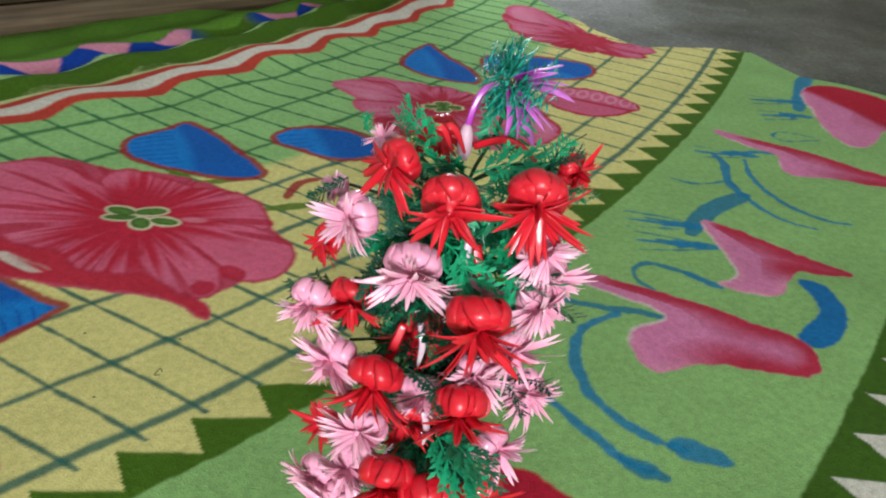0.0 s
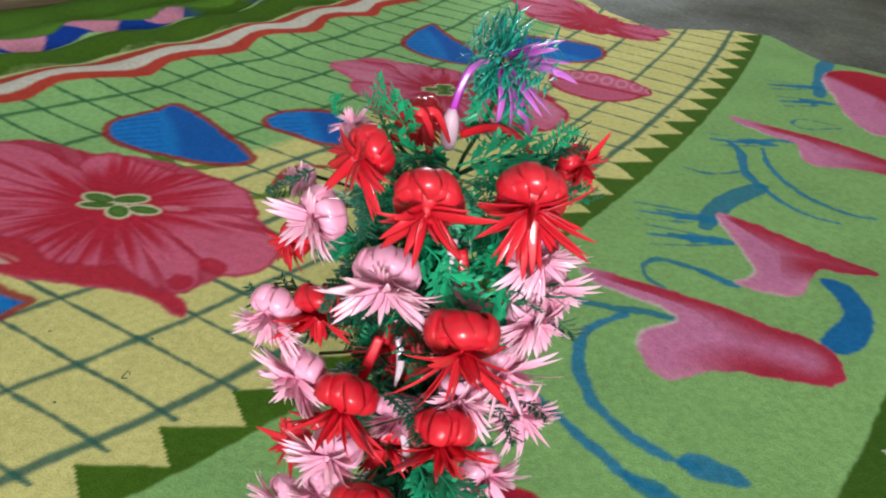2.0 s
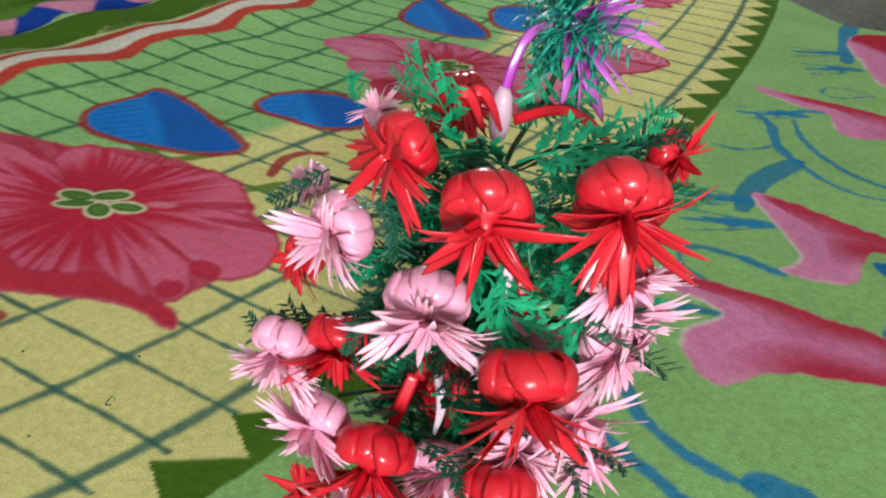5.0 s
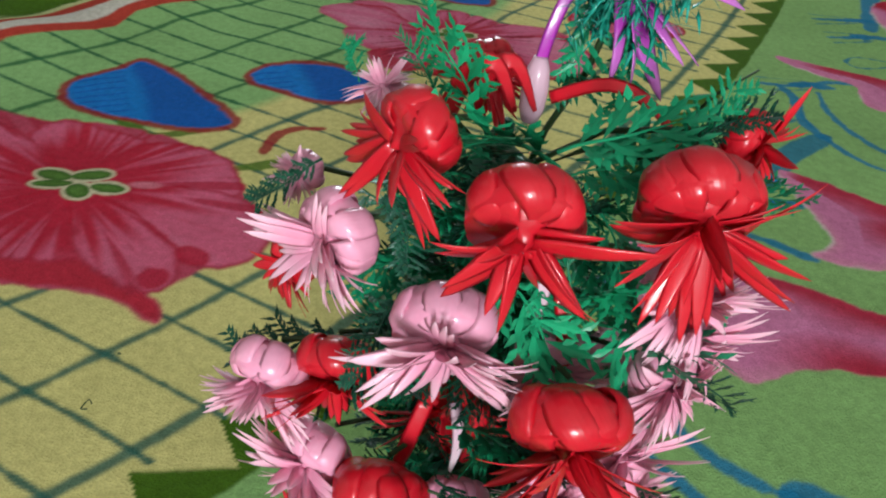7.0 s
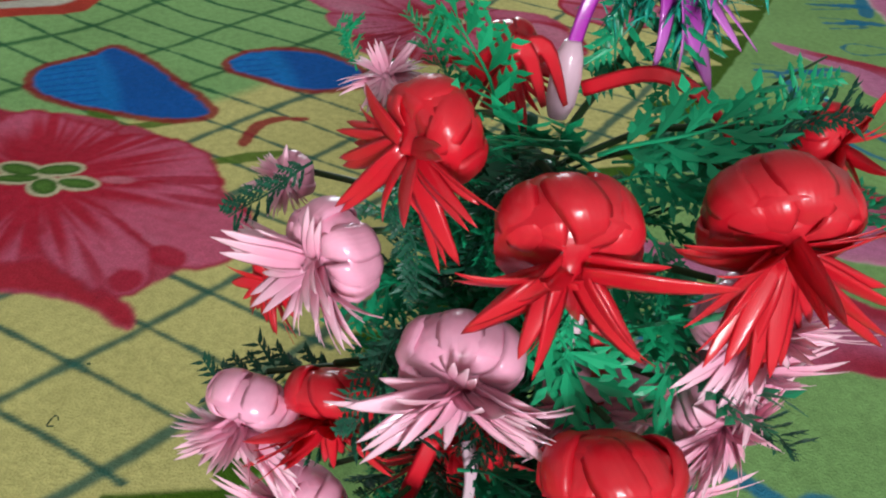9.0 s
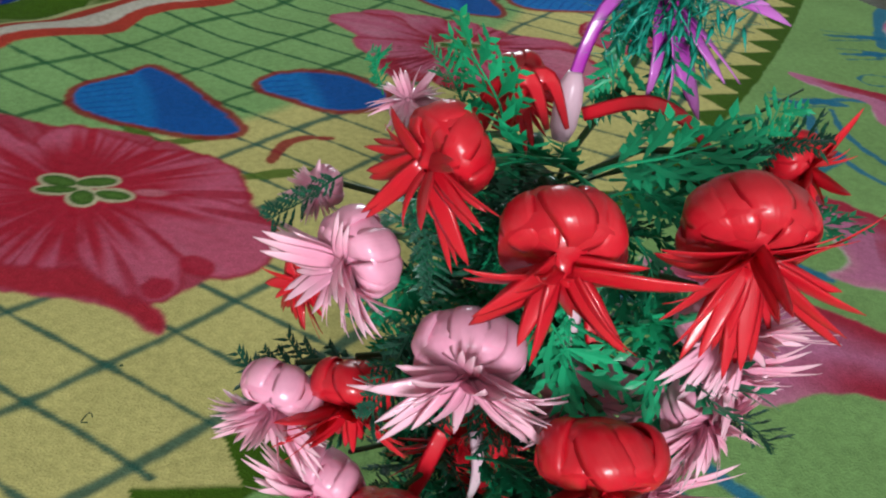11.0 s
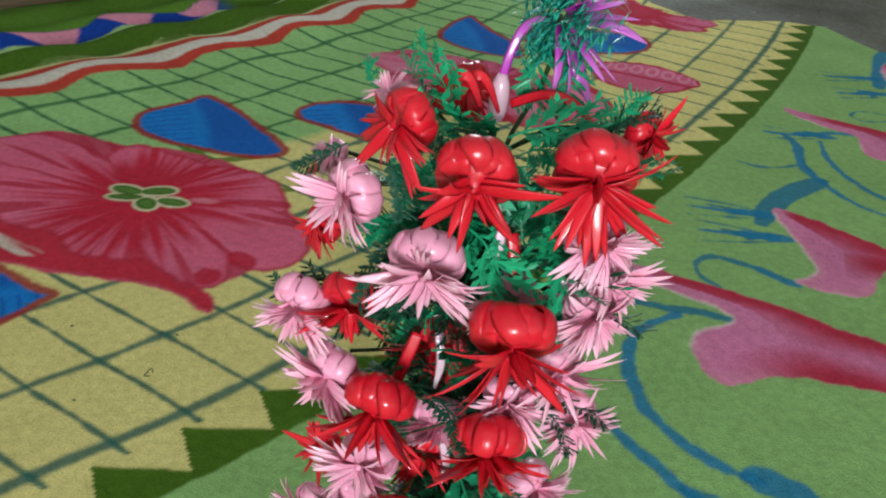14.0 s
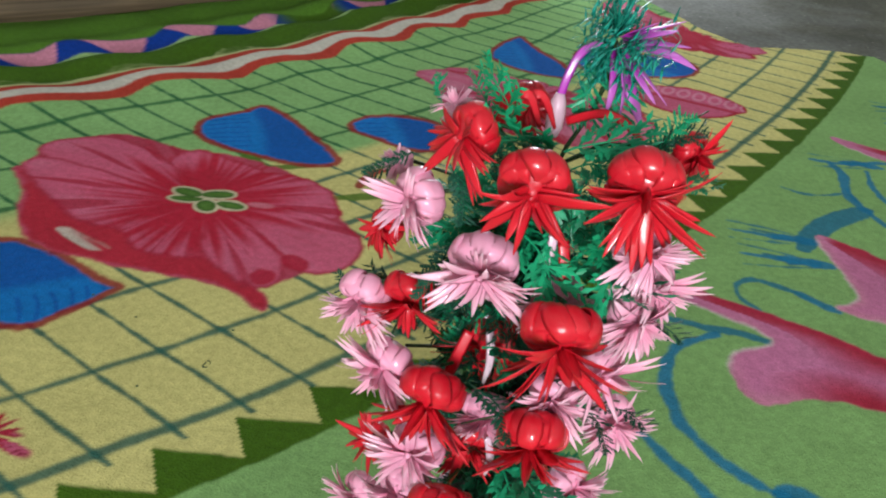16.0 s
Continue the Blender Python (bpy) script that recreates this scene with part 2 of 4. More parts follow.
BLOOM_BOT = [(-0.411, 0.942), (-0.433, 0.982), (-0.475, 1.053), (-0.459, 1.063), (-0.402, 1.030), (-0.350, 0.989), (-0.307, 0.949), (-0.295, 0.912), (-0.304, 0.890), (-0.330, 0.886), (-0.370, 0.914)]
BLOOM_RIGHT = [(-0.452, 1.071), (-0.406, 1.075), (-0.352, 1.082), (-0.283, 1.078), (-0.235, 1.053), (-0.208, 1.015), (-0.215, 0.960), (-0.244, 0.935), (-0.283, 0.940), (-0.323, 0.971), (-0.382, 1.017)]
BLOOM_UPR = [(-0.470, 1.098), (-0.457, 1.154), (-0.424, 1.195), (-0.360, 1.192), (-0.306, 1.162), (-0.280, 1.115), (-0.269, 1.082), (-0.320, 1.081), (-0.377, 1.079), (-0.424, 1.080)]
BLOOM_TOP = [(-0.524, 1.109), (-0.585, 1.167), (-0.599, 1.221), (-0.569, 1.245), (-0.519, 1.228), (-0.468, 1.206), (-0.429, 1.194), (-0.455, 1.149), (-0.472, 1.103), (-0.493, 1.090)]
BLOOM_SPOT1 = [(-0.308, 0.958), (-0.294, 0.969), (-0.265, 0.962), (-0.258, 0.935), (-0.277, 0.929), (-0.299, 0.939)]
BLOOM_SPOT2 = [(-0.335, 0.908), (-0.324, 0.926), (-0.301, 0.926), (-0.292, 0.905), (-0.305, 0.887), (-0.328, 0.886)]
BLUE_A = [(-0.634, 1.336), (-0.631, 1.389), (-0.579, 1.429), (-0.552, 1.495), (-0.480, 1.449), (-0.392, 1.364), (-0.322, 1.298), (-0.316, 1.264), (-0.350, 1.241), (-0.412, 1.239), (-0.482, 1.257), (-0.550, 1.266), (-0.602, 1.293)]
BLUE_C = [(-0.705, 0.898), (-0.657, 0.904), (-0.591, 0.885), (-0.507, 0.844), (-0.469, 0.835), (-0.486, 0.810), (-0.509, 0.760), (-0.528, 0.720), (-0.564, 0.708), (-0.630, 0.714), (-0.760, 0.865)]
RED_C = [(-0.483, 0.598), (-0.458, 0.583), (-0.420, 0.556), (-0.408, 0.544), (-0.423, 0.535), (-0.460, 0.534), (-0.513, 0.594)]
WHITE_A = [(-0.660, 0.941), (-0.635, 0.952), (-0.585, 0.937), (-0.533, 0.910), (-0.572, 0.895), (-0.614, 0.906)]
BLUE_B = [(-0.365, 1.445), (-0.348, 1.493), (-0.282, 1.520), (-0.208, 1.520), (-0.129, 1.474), (-0.108, 1.410), (-0.159, 1.371), (-0.223, 1.356), (-0.299, 1.391), (-0.344, 1.408)]
FLOWER_B = [(-0.310, 1.795), (-0.243, 1.864), (-0.154, 1.848), (-0.040, 1.839), (0.061, 1.789), (0.211, 1.755), (0.261, 1.681), (0.236, 1.564), (0.180, 1.515), (0.073, 1.480), (-0.084, 1.500), (-0.163, 1.540), (-0.202, 1.628), (-0.258, 1.720)]
BLUE_D = [(-0.171, 1.974), (-0.141, 2.105), (-0.092, 2.184), (-0.044, 2.085), (0.054, 1.973), (0.072, 1.871), (-0.013, 1.867), (-0.103, 1.905)]
BLUE_E = [(0.049, 2.114), (0.127, 2.154), (0.287, 2.137), (0.365, 2.127), (0.376, 2.045), (0.337, 1.976), (0.247, 1.950), (0.129, 1.929), (0.054, 1.973)]
FLOWER_C = [(0.097, 2.575), (0.153, 2.705), (0.220, 2.677), (0.309, 2.548), (0.390, 2.417), (0.488, 2.361), (0.581, 2.351), (0.533, 2.198), (0.437, 2.209), (0.324, 2.226), (0.210, 2.271), (0.126, 2.389)]
LEAF_D = [(0.215, 1.891), (0.303, 1.916), (0.388, 1.899), (0.470, 1.824), (0.413, 1.755), (0.329, 1.716), (0.251, 1.748), (0.212, 1.792)]
SWOOSH_A = [(0.236, 1.061), (0.280, 1.048), (0.342, 1.032), (0.440, 0.989), (0.505, 0.945), (0.558, 0.927), (0.577, 0.886), (0.567, 0.851), (0.538, 0.837), (0.485, 0.841), (0.426, 0.851), (0.368, 0.833), (0.335, 0.816), (0.312, 0.842), (0.306, 0.890), (0.322, 0.919), (0.380, 0.947), (0.351, 0.973), (0.293, 1.000), (0.251, 1.023)]
SWOOSH_B = [(0.485, 1.280), (0.521, 1.277), (0.591, 1.230), (0.647, 1.184), (0.740, 1.123), (0.644, 1.113), (0.624, 1.126), (0.594, 1.087), (0.574, 1.036), (0.527, 1.027), (0.462, 1.054), (0.514, 1.080), (0.512, 1.148)]
SWOOSH_C = [(0.603, 1.735), (0.691, 1.691), (0.795, 1.654), (0.877, 1.600), (0.946, 1.561), (1.013, 1.523), (0.920, 1.502), (0.824, 1.519), (0.726, 1.510), (0.718, 1.563), (0.738, 1.611), (0.676, 1.635), (0.624, 1.681)]
SWOOSH_D = [(0.913, 2.066), (0.989, 2.122), (1.086, 2.092), (1.140, 2.044), (1.201, 1.942), (1.147, 1.821), (1.062, 1.851), (0.983, 1.715), (0.920, 1.684), (0.894, 1.758), (0.901, 1.901)]
RED_E = [(0.101, 0.564), (0.118, 0.632), (0.157, 0.623), (0.201, 0.601), (0.218, 0.577), (0.197, 0.527), (0.127, 0.518)]
CRESCENT = [(0.599, 1.088), (0.643, 1.096), (0.663, 1.037), (0.652, 0.977), (0.612, 0.917), (0.573, 0.899), (0.548, 0.927), (0.597, 0.970), (0.621, 1.022)]
FAR_EDGE = [(0.120, 3.273), (0.243, 2.777), (0.413, 2.474), (0.538, 2.348), (0.790, 2.406), (0.875, 2.399), (0.970, 2.210), (1.079, 2.157), (1.163, 2.101), (1.299, 1.967)]
RED_BAND = [(-1.029, 1.321), (-0.911, 1.409), (-0.829, 1.478), (-0.668, 1.692), (-0.478, 1.994), (-0.290, 2.142), (-0.094, 2.506), (0.002, 2.805)]
BORDER2 = [(0.724, 1.018), (0.631, 0.883), (0.561, 0.751), (0.496, 0.633)]


def blue_curls():
    """Each printed curl: its width and its line."""
    yield 0.011, [(0.196, 0.975), (0.272, 0.959), (0.340, 0.956), (0.384, 0.941)]
    yield 0.012, [(0.300, 0.943), (0.243, 0.906), (0.225, 0.851), (0.233, 0.783), (0.264, 0.728), (0.306, 0.697), (0.352, 0.680)]
    yield 0.024, [(0.338, 0.686), (0.366, 0.682), (0.398, 0.670)]
    yield 0.018, [(0.274, 0.656), (0.296, 0.645), (0.318, 0.636)]
    yield 0.014, [(0.474, 1.046), (0.448, 1.062), (0.424, 1.084)]
    yield 0.01, [(0.173, 0.763), (0.214, 0.718), (0.258, 0.668), (0.289, 0.648), (0.311, 0.640)]
    yield 0.007, [(0.458, 1.054), (0.419, 1.087), (0.371, 1.109), (0.342, 1.089), (0.339, 1.047), (0.367, 1.021)]
    yield 0.007, [(0.351, 1.252), (0.422, 1.246), (0.484, 1.248)]
    yield 0.007, [(0.361, 1.174), (0.420, 1.176), (0.480, 1.179)]
    yield 0.030, [(0.464, 1.224), (0.501, 1.305), (0.575, 1.372), (0.604, 1.400)]
    yield 0.014, [(0.600, 1.394), (0.583, 1.452), (0.596, 1.535), (0.578, 1.587)]
    yield 0.01, [(0.547, 1.586), (0.613, 1.581), (0.698, 1.622), (0.756, 1.609)]
    yield 0.007, [(0.466, 1.438), (0.508, 1.423), (0.578, 1.456)]
    yield 0.009, [(0.645, 1.560), (0.635, 1.477), (0.675, 1.375), (0.744, 1.323), (0.786, 1.321)]
    yield 0.008, [(0.589, 1.479), (0.608, 1.373), (0.654, 1.304), (0.711, 1.289)]
    yield 0.01, [(0.761, 1.961), (0.879, 1.965)]
    yield 0.01, [(0.761, 1.853), (0.869, 1.867)]
    yield 0.03, [(0.869, 1.912), (0.941, 2.118), (0.997, 2.218), (1.049, 2.252)]
    yield 0.006, [(0.845, 1.729), (0.774, 1.755), (0.744, 1.721), (0.767, 1.688), (0.854, 1.715)]


# ---- the blanket's print ----
def lattice(x, y, seed):
    """Smooth random values in -1..1 over the plane, one wave a unit."""
    xi, yi = np.floor(x), np.floor(y)
    fx, fy = x - xi, y - yi
    fx, fy = fx * fx * (3 - 2 * fx), fy * fy * (3 - 2 * fy)

    def h(a, b):
        s = np.sin(a * 127.1 + b * 311.7 + seed * 74.7) * 43758.5453
        return 2 * (s - np.floor(s)) - 1
    return (h(xi, yi) * (1 - fx) + h(xi + 1, yi) * fx) * (1 - fy) + (h(xi, yi + 1) * (1 - fx) + h(xi + 1, yi + 1) * fx) * fy


def ease(a, b, x):
    t = np.clip((x - a) / (b - a), 0, 1)
    return t * t * (3 - 2 * t)


def rounded(points, closed=True, times=2):
    p = np.array(points)
    for _ in range(times):
        q = np.roll(p, -1, 0) if closed else p[1:]
        b = p if closed else p[:-1]
        cut = np.stack((0.75 * b + 0.25 * q, 0.25 * b + 0.75 * q), 1).reshape(-1, 2)
        p = cut if closed else np.vstack((p[:1], cut, p[-1:]))
    return p


def nearest(p, x, y, closed):
    """The distance from a line of points, and how far along it, 0 to 1."""
    best, along = np.full(x.shape, 1e9), np.zeros(x.shape)
    q = np.roll(p, -1, 0) if closed else p[1:]
    count = len(q)
    for i, (a, b) in enumerate(zip(p, q)):
        d = b - a
        t = np.clip(((x - a[0]) * d[0] + (y - a[1]) * d[1]) / (d @ d + 1e-12), 0, 1)
        r = np.hypot(x - a[0] - t * d[0], y - a[1] - t * d[1])
        near = r < best
        best, along = np.where(near, r, best), np.where(near, (i + t) / count, along)
    return best, along


def inside(p, x, y):
    odd = np.zeros(x.shape, bool)
    for a, b in zip(p, np.roll(p, -1, 0)):
        odd ^= ((a[1] > y) != (b[1] > y)) & (x < (b[0] - a[0]) * (y - a[1]) / (b[1] - a[1] + 1e-12) + a[0])
    return odd


LIGHT_GREEN, GRID_GREEN, YELLOW = (0.26, 0.46, 0.158), (0.29, 0.53, 0.195), (0.72, 0.65, 0.245)
DEEP_GREEN, LINE_TEAL, DYE_PINK = (0.065, 0.145, 0.012), (0.035, 0.135, 0.105), (0.66, 0.135, 0.245)
DYE_RED, DYE_BLUE, NAVY, CREAM = (0.45, 0.016, 0.038), (0.010, 0.20, 0.60), (0.008, 0.05, 0.33), (0.68, 0.64, 0.55)
PALE_PINK, PALE_GREEN, HEM_RED, LINE_GREEN = (0.72, 0.28, 0.39), (0.40, 0.62, 0.24), (0.52, 0.06, 0.038), (0.03, 0.15, 0.05)


class Print:
    def __init__(self, x, y):
        self.x, self.y = x, y
        self.dye = np.empty((len(x), 3))
        self.dye[:] = LIGHT_GREEN
        self.fuzz = 0.0015 * lattice(x * 130, y * 130, 3) + 0.0026 * lattice(x * 55, y * 55, 4)

    def lay(self, colour, amount, where=slice(None)):
        a = np.clip(amount, 0, 1)[:, None]
        self.dye[where] = self.dye[where] * (1 - a) + np.array(colour) * a

    def near(self, p, margin):
        lo, hi = p.min(0) - margin, p.max(0) + margin
        return np.nonzero((self.x > lo[0]) & (self.x < hi[0]) & (self.y > lo[1]) & (self.y < hi[1]))[0]

    def depth(self, points, margin=0.03):
        """The vertices near a closed shape, and how deep each lies in it (outside: minus)."""
        p = rounded(points)
        w = self.near(p, margin)
        x, y = self.x[w], self.y[w]
        d, along = nearest(p, x, y, True)
        return w, x, y, np.where(inside(p, x, y), d, -d) + self.fuzz[w], along

    def line(self, points, width, colour, amount=0.9):
        p = rounded(points, False)
        w = self.near(p, width + 0.01)
        d, along = nearest(p, self.x[w], self.y[w], False)
        thin = 0.45 + 0.55 * np.sin(np.pi * np.clip(along * 0.86 + 0.12, 0, 1))
        self.lay(colour, amount * ease(0.002, -0.003, d + self.fuzz[w] - width / 2 * thin), w)


def print_ground(art, u, v):
    """The bands along the blanket: the trellis panel between its toothed border and the striped hem."""
    x, y, f = art.x, art.y, art.fuzz
    panel = ease(0.0, 0.02, 0.2 - v)
    tooth = ((u + 1.0 * (v - 0.17) - 0.57) / 1.2) % 1.0
    art.lay(DEEP_GREEN, ease(0.74, 0.70, v + f * 5))
    art.lay(YELLOW, ease(0.0, -0.05, v - (0.17 + 0.47 * tooth) + f * 4))
    art.lay(GRID_GREEN, ease(-3.35, -3.75, v + 0.5 * lattice(x * 5, y * 5, 9)))
    shift = 0.10 * lattice(x * 6, y * 6, 11)
    for k in range(0, 7):
        wide = 0.105 if k == 0 else 0.075
        art.lay(LINE_TEAL if k < 4 else LINE_GREEN, 0.88 * ease(wide / 2 + 0.035, wide / 2 - 0.03, np.abs(v + k + shift * (k > 2)) + f * 5) * (v > -6.6))
    cross = np.abs((u + 0.06 * lattice(x * 7, y * 7, 12) + 0.5) % 1.0 - 0.5)
    strand = 0.92 * ease(0.07, 0.02, cross + f * 8) * panel * ease(-6.75, -6.7, v)
    art.lay(LINE_TEAL, strand)
    art.lay(LINE_GREEN, strand * ease(-3.3, -3.8, v))
    slant = (u / 3.3 + 0.25 + 0.12 * lattice(u * 0.3, v * 0, 14)) % 1.0
    slant = np.where(slant < 0.68, slant / 0.68, (1 - slant) / 0.32)
    slant = 0.4 * slant + 0.6 * ease(0, 1, slant)
    wave = 0.19 * (slant - 0.5) + 0.04 * lattice(u * 0.8, v * 0.5, 15)
    h = (-(v + 6.45) + wave)
    full = 0.54 + 0.30 * slant
    h = np.where(h < full, h * 0.71 / full, np.maximum(h, 0.72))
    for start, colour in ((0.0, HEM_RED), (0.20, CREAM), (0.44, HEM_RED), (0.63, (0.55, 0.60, 0.28)), (0.71, DEEP_GREEN)):
        art.lay(colour, ease(start - 0.02, start + 0.02, h + f * 3))
    art.lay(PALE_GREEN, ease(1.30, 1.34, h) * ease(1.50, 1.46, h))
    ribbon = ease(1.44, 1.48, h) * ease(1.78, 1.74, h) * np.maximum(ease(17.0, 15.5, u), ease(18.5, 19.5, u))
    art.lay(NAVY, ribbon)
    step = (u / 2.5 + 0.32) % 1.0
    art.lay(PALE_PINK, ribbon * ease(0.02, -0.02, np.abs(step - 0.5) - 0.10 - 0.28 * (h - 1.44) / 0.34))
    art.lay((0.11, 0.25, 0.028), ease(1.76, 1.80, h))
    # the outer toothed border
    edge = v - 4.95 + f * 5
    art.lay((0.05, 0.115, 0.012), ease(-0.02, 0.03, edge))
    point = np.abs(((u - 9.04) / 1.28 + 0.5) % 1.0 - 0.5) * 2
    art.lay(CREAM, 0.9 * ease(0.0, 0.05, (edge - 0.12) - 0.85 * point + f * 5) * ease(0.95, 0.9, edge))
    art.lay(LIGHT_GREEN, ease(1.5, 1.55, edge))


def print_bloom(art, outline, centre, reach, seed, petals=10):
    """A big printed bloom: overlapping pink petals with fine radiating strokes, a dark rim and a red heart."""
    w, x, y, deep, _ = art.depth(outline, 0.05)
    ang, r = np.arctan2(y - centre[1], x - centre[0]), np.hypot(x - centre[0], y - centre[1]) / reach
    deep = deep + 0.008 * lattice(ang * 6, r * 0.3, seed + 6)
    fan = (ang / (2 * np.pi) * petals + 0.22 * lattice(ang * 1.3, r * 2.2, seed + 2)) % 1.0
    body = ease(-0.005, 0.004, deep - 0.022 * (1 - np.sin(np.pi * fan) ** 0.5))
    part_rim = ease(-0.1, 0.35, lattice(ang * 1.7, r * 0.6, seed + 8))
    stroke = lattice(ang * 10, r * 1.6, seed) + 0.55 * lattice(ang * 23, r * 3.0, seed + 1)
    lobe = deep - 0.030 * (1 - np.sin(np.pi * fan) ** 0.7) + 0.004 * stroke
    art.lay(DYE_RED, body, w)
    art.lay((0.30, 0.010, 0.03), body * 0.6 * ease(0.0, 0.9, stroke) * ease(0.02, 0.0, lobe) * part_rim, w)
    art.lay(DYE_PINK, body * 0.96 * np.maximum(ease(0.002, 0.012, lobe), 0.85 - 0.85 * part_rim), w)
    art.lay(PALE_PINK, body * 0.55 * ease(0.2, 0.8, fan) * ease(0.5, 0.85, r + 0.12 * stroke) * ease(0.006, 0.03, lobe), w)
    art.lay(DYE_RED, body * 0.85 * ease(0.26, 0.02, fan) * ease(0.4, 0.62, r), w)
    art.lay(DYE_RED, body * 0.90 * ease(0.54, 0.28, r + 0.19 * stroke), w)
    art.lay((0.30, 0.010, 0.03), body * 0.15 * ease(0.3, 0.9, stroke) * ease(0.8, 0.5, r) * ease(0.1, 0.2, r), w)
    under = ease(-2.75, -2.35, ang) * ease(-0.75, -1.0, ang)
    art.lay(DYE_RED, body * 0.85 * under * ease(0.062, 0.045, deep + 0.012 * lattice(ang * 3, r * 2, seed + 12)) * ease(0.0, 0.016, deep), w)
    hair = lattice(ang * 30, r * 1.4, seed + 9) + 0.35 * lattice(ang * 8, r * 1.1, seed + 10)
    art.lay((0.26, 0.010, 0.028), body * 0.75 * ease(0.30, 0.48, hair - 2.0 * np.abs(r - 0.56 - 0.06 * stroke)), w)
    art.lay(PALE_PINK, body * 0.35 * ease(0.35, 0.7, -hair) * ease(0.55, 0.9, r), w)
    art.lay((0.52, 0.05, 0.09), body * 0.5 * ease(0.22, 0.10, r), w)


def print_great_bloom(art, centre, reach):
    """The nearest printed bloom: overlapping pink petals over a red underside, red strokes fanning out of its heart."""
    def strokes(x, y, seed):
        ang, r = np.arctan2(y - centre[1], x - centre[0]), np.hypot(x - centre[0], y - centre[1]) / reach
        return ang, r, lattice(ang * 9, r * 1.3, seed) + 0.6 * lattice(ang * 22, r * 2.2, seed + 1)
    w, x, y, deep, _ = art.depth(BLOOM_WHOLE, 0.02)
    ang, r, stroke = strokes(x, y, 150)
    body = ease(-0.004, 0.005, deep + 0.004 * lattice(ang * 8, r, 151))
    art.lay((0.52, 0.070, 0.120), body, w)
    art.lay((0.44, 0.022, 0.050), 0.8 * body * ease(0.1, 0.7, stroke), w)
    w, x, y, deep, _ = art.depth(BLOOM_UNDER, 0.02)
    body = ease(-0.004, 0.005, deep)
    art.lay((0.53, 0.030, 0.055), body, w)
    art.lay(DYE_PINK, 0.5 * body * ease(0.010, 0.0, deep + 0.004 * lattice(x * 40, y * 40, 90)), w)
    for n, shape in enumerate((BLOOM_TOP, BLOOM_TOPL, BLOOM_UPR, BLOOM_LEFT, BLOOM_RIGHT, BLOOM_LOWL, BLOOM_BOT)):
        w, x, y, deep, _ = art.depth(shape, 0.02)
        ang, r, stroke = strokes(x, y, 100 + 3 * n)
        deep = deep + 0.011 + 0.003 * lattice(ang * 9, r, 120 + n)
        body = ease(-0.004, 0.004, deep)
        art.lay((0.47, 0.040, 0.075), body, w)
        art.lay((0.69, 0.130, 0.225), body * ease(0.001, 0.011, deep), w)
        art.lay(PALE_PINK, 0.42 * body * ease(0.35, 0.8, r) * ease(-0.2, 0.9, lattice(ang * 5, r * 1.5, 140 + n)) * ease(0.008, 0.022, deep), w)
        art.lay((0.44, 0.014, 0.038), 0.75 * body * ease(0.25, 0.75, stroke - 1.6 * np.abs(r - 0.60)), w)
        # the heart's red runs out along each petal in uneven tongues
        art.lay((0.50, 0.012, 0.034), body * 0.92 * ease(0.62, 0.30, r + 0.20 * stroke), w)
    for shape in (BLOOM_SPOT1, BLOOM_SPOT2):
        w, x, y, deep, _ = art.depth(shape, 0.02)
        art.lay((0.48, 0.018, 0.045), 0.9 * ease(-0.003, 0.005, deep), w)
    w = np.nonzero(np.hypot((art.x + 0.392) / 2.6, art.y - 1.088) < 0.012)[0]
    art.lay((0.66, 0.20, 0.26), 0.8 * ease(0.011, 0.006, np.hypot((art.x[w] + 0.392) / 2.6, art.y[w] - 1.088)), w)
    # five green leaflets in a pale outline
    leaves = ((-0.521, 1.101, 0.026, 0.012, -0.25), (-0.515, 1.080, 0.027, 0.009, 0.1), (-0.472, 1.104, 0.026, 0.012, 0.15), (-0.474, 1.066, 0.019, 0.014, -0.7), (-0.438, 1.076, 0.024, 0.010, -0.1))
    for grow, colour in ((0.0060, (0.62, 0.56, 0.36)), (0.0, (0.07, 0.165, 0.028)), (-0.006, (0.13, 0.26, 0.045))):
        for cx, cy, long, wide, turn in leaves:
            w = np.nonzero(np.hypot(art.x - cx, art.y - cy) < 0.06)[0]
            x, y = art.x[w] - cx, art.y[w] - cy
            a, b = x * math.cos(turn) + y * math.sin(turn), y * math.cos(turn) - x * math.sin(turn)
            art.lay(colour, (1.0 if grow >= 0 else 0.5) * ease(1.08, 0.92, np.hypot(a / (long + grow), b / (wide + grow)) + art.fuzz[w] * 12), w)


def print_clover(art, centre, size):
    """Four heart-shaped green leaves in a pale outline, wider than deep."""
    w = np.nonzero(np.hypot(art.x - centre[0], art.y - centre[1]) < size * 1.6)[0]
    x, y = art.x[w] - centre[0], (art.y[w] - centre[1]) * 1.5
    ang, r = np.arctan2(y, x) + 0.25, np.hypot(x, y)
    leaf = np.abs(np.sin(2 * ang + 0.9))
    rim = size * (0.22 + 0.78 * leaf ** 0.6 * (1 - 0.16 * ease(0.9, 1.0, leaf))) - r + art.fuzz[w] * 0.6
    art.lay((0.62, 0.58, 0.35), ease(-size * 0.16, -size * 0.08, rim), w)
    art.lay((0.07, 0.165, 0.028), ease(size * 0.0, size * 0.06, rim), w)
    art.lay((0.22, 0.36, 0.07), 0.4 * ease(0.35, 0.6, r / size) * ease(size * 0.06, size * 0.14, rim) * ease(0.97, 0.8, leaf), w)
    art.lay((0.62, 0.58, 0.35), 0.7 * ease(0.16, 0.05, leaf) * ease(size * 1.02, size * 0.9, r), w)


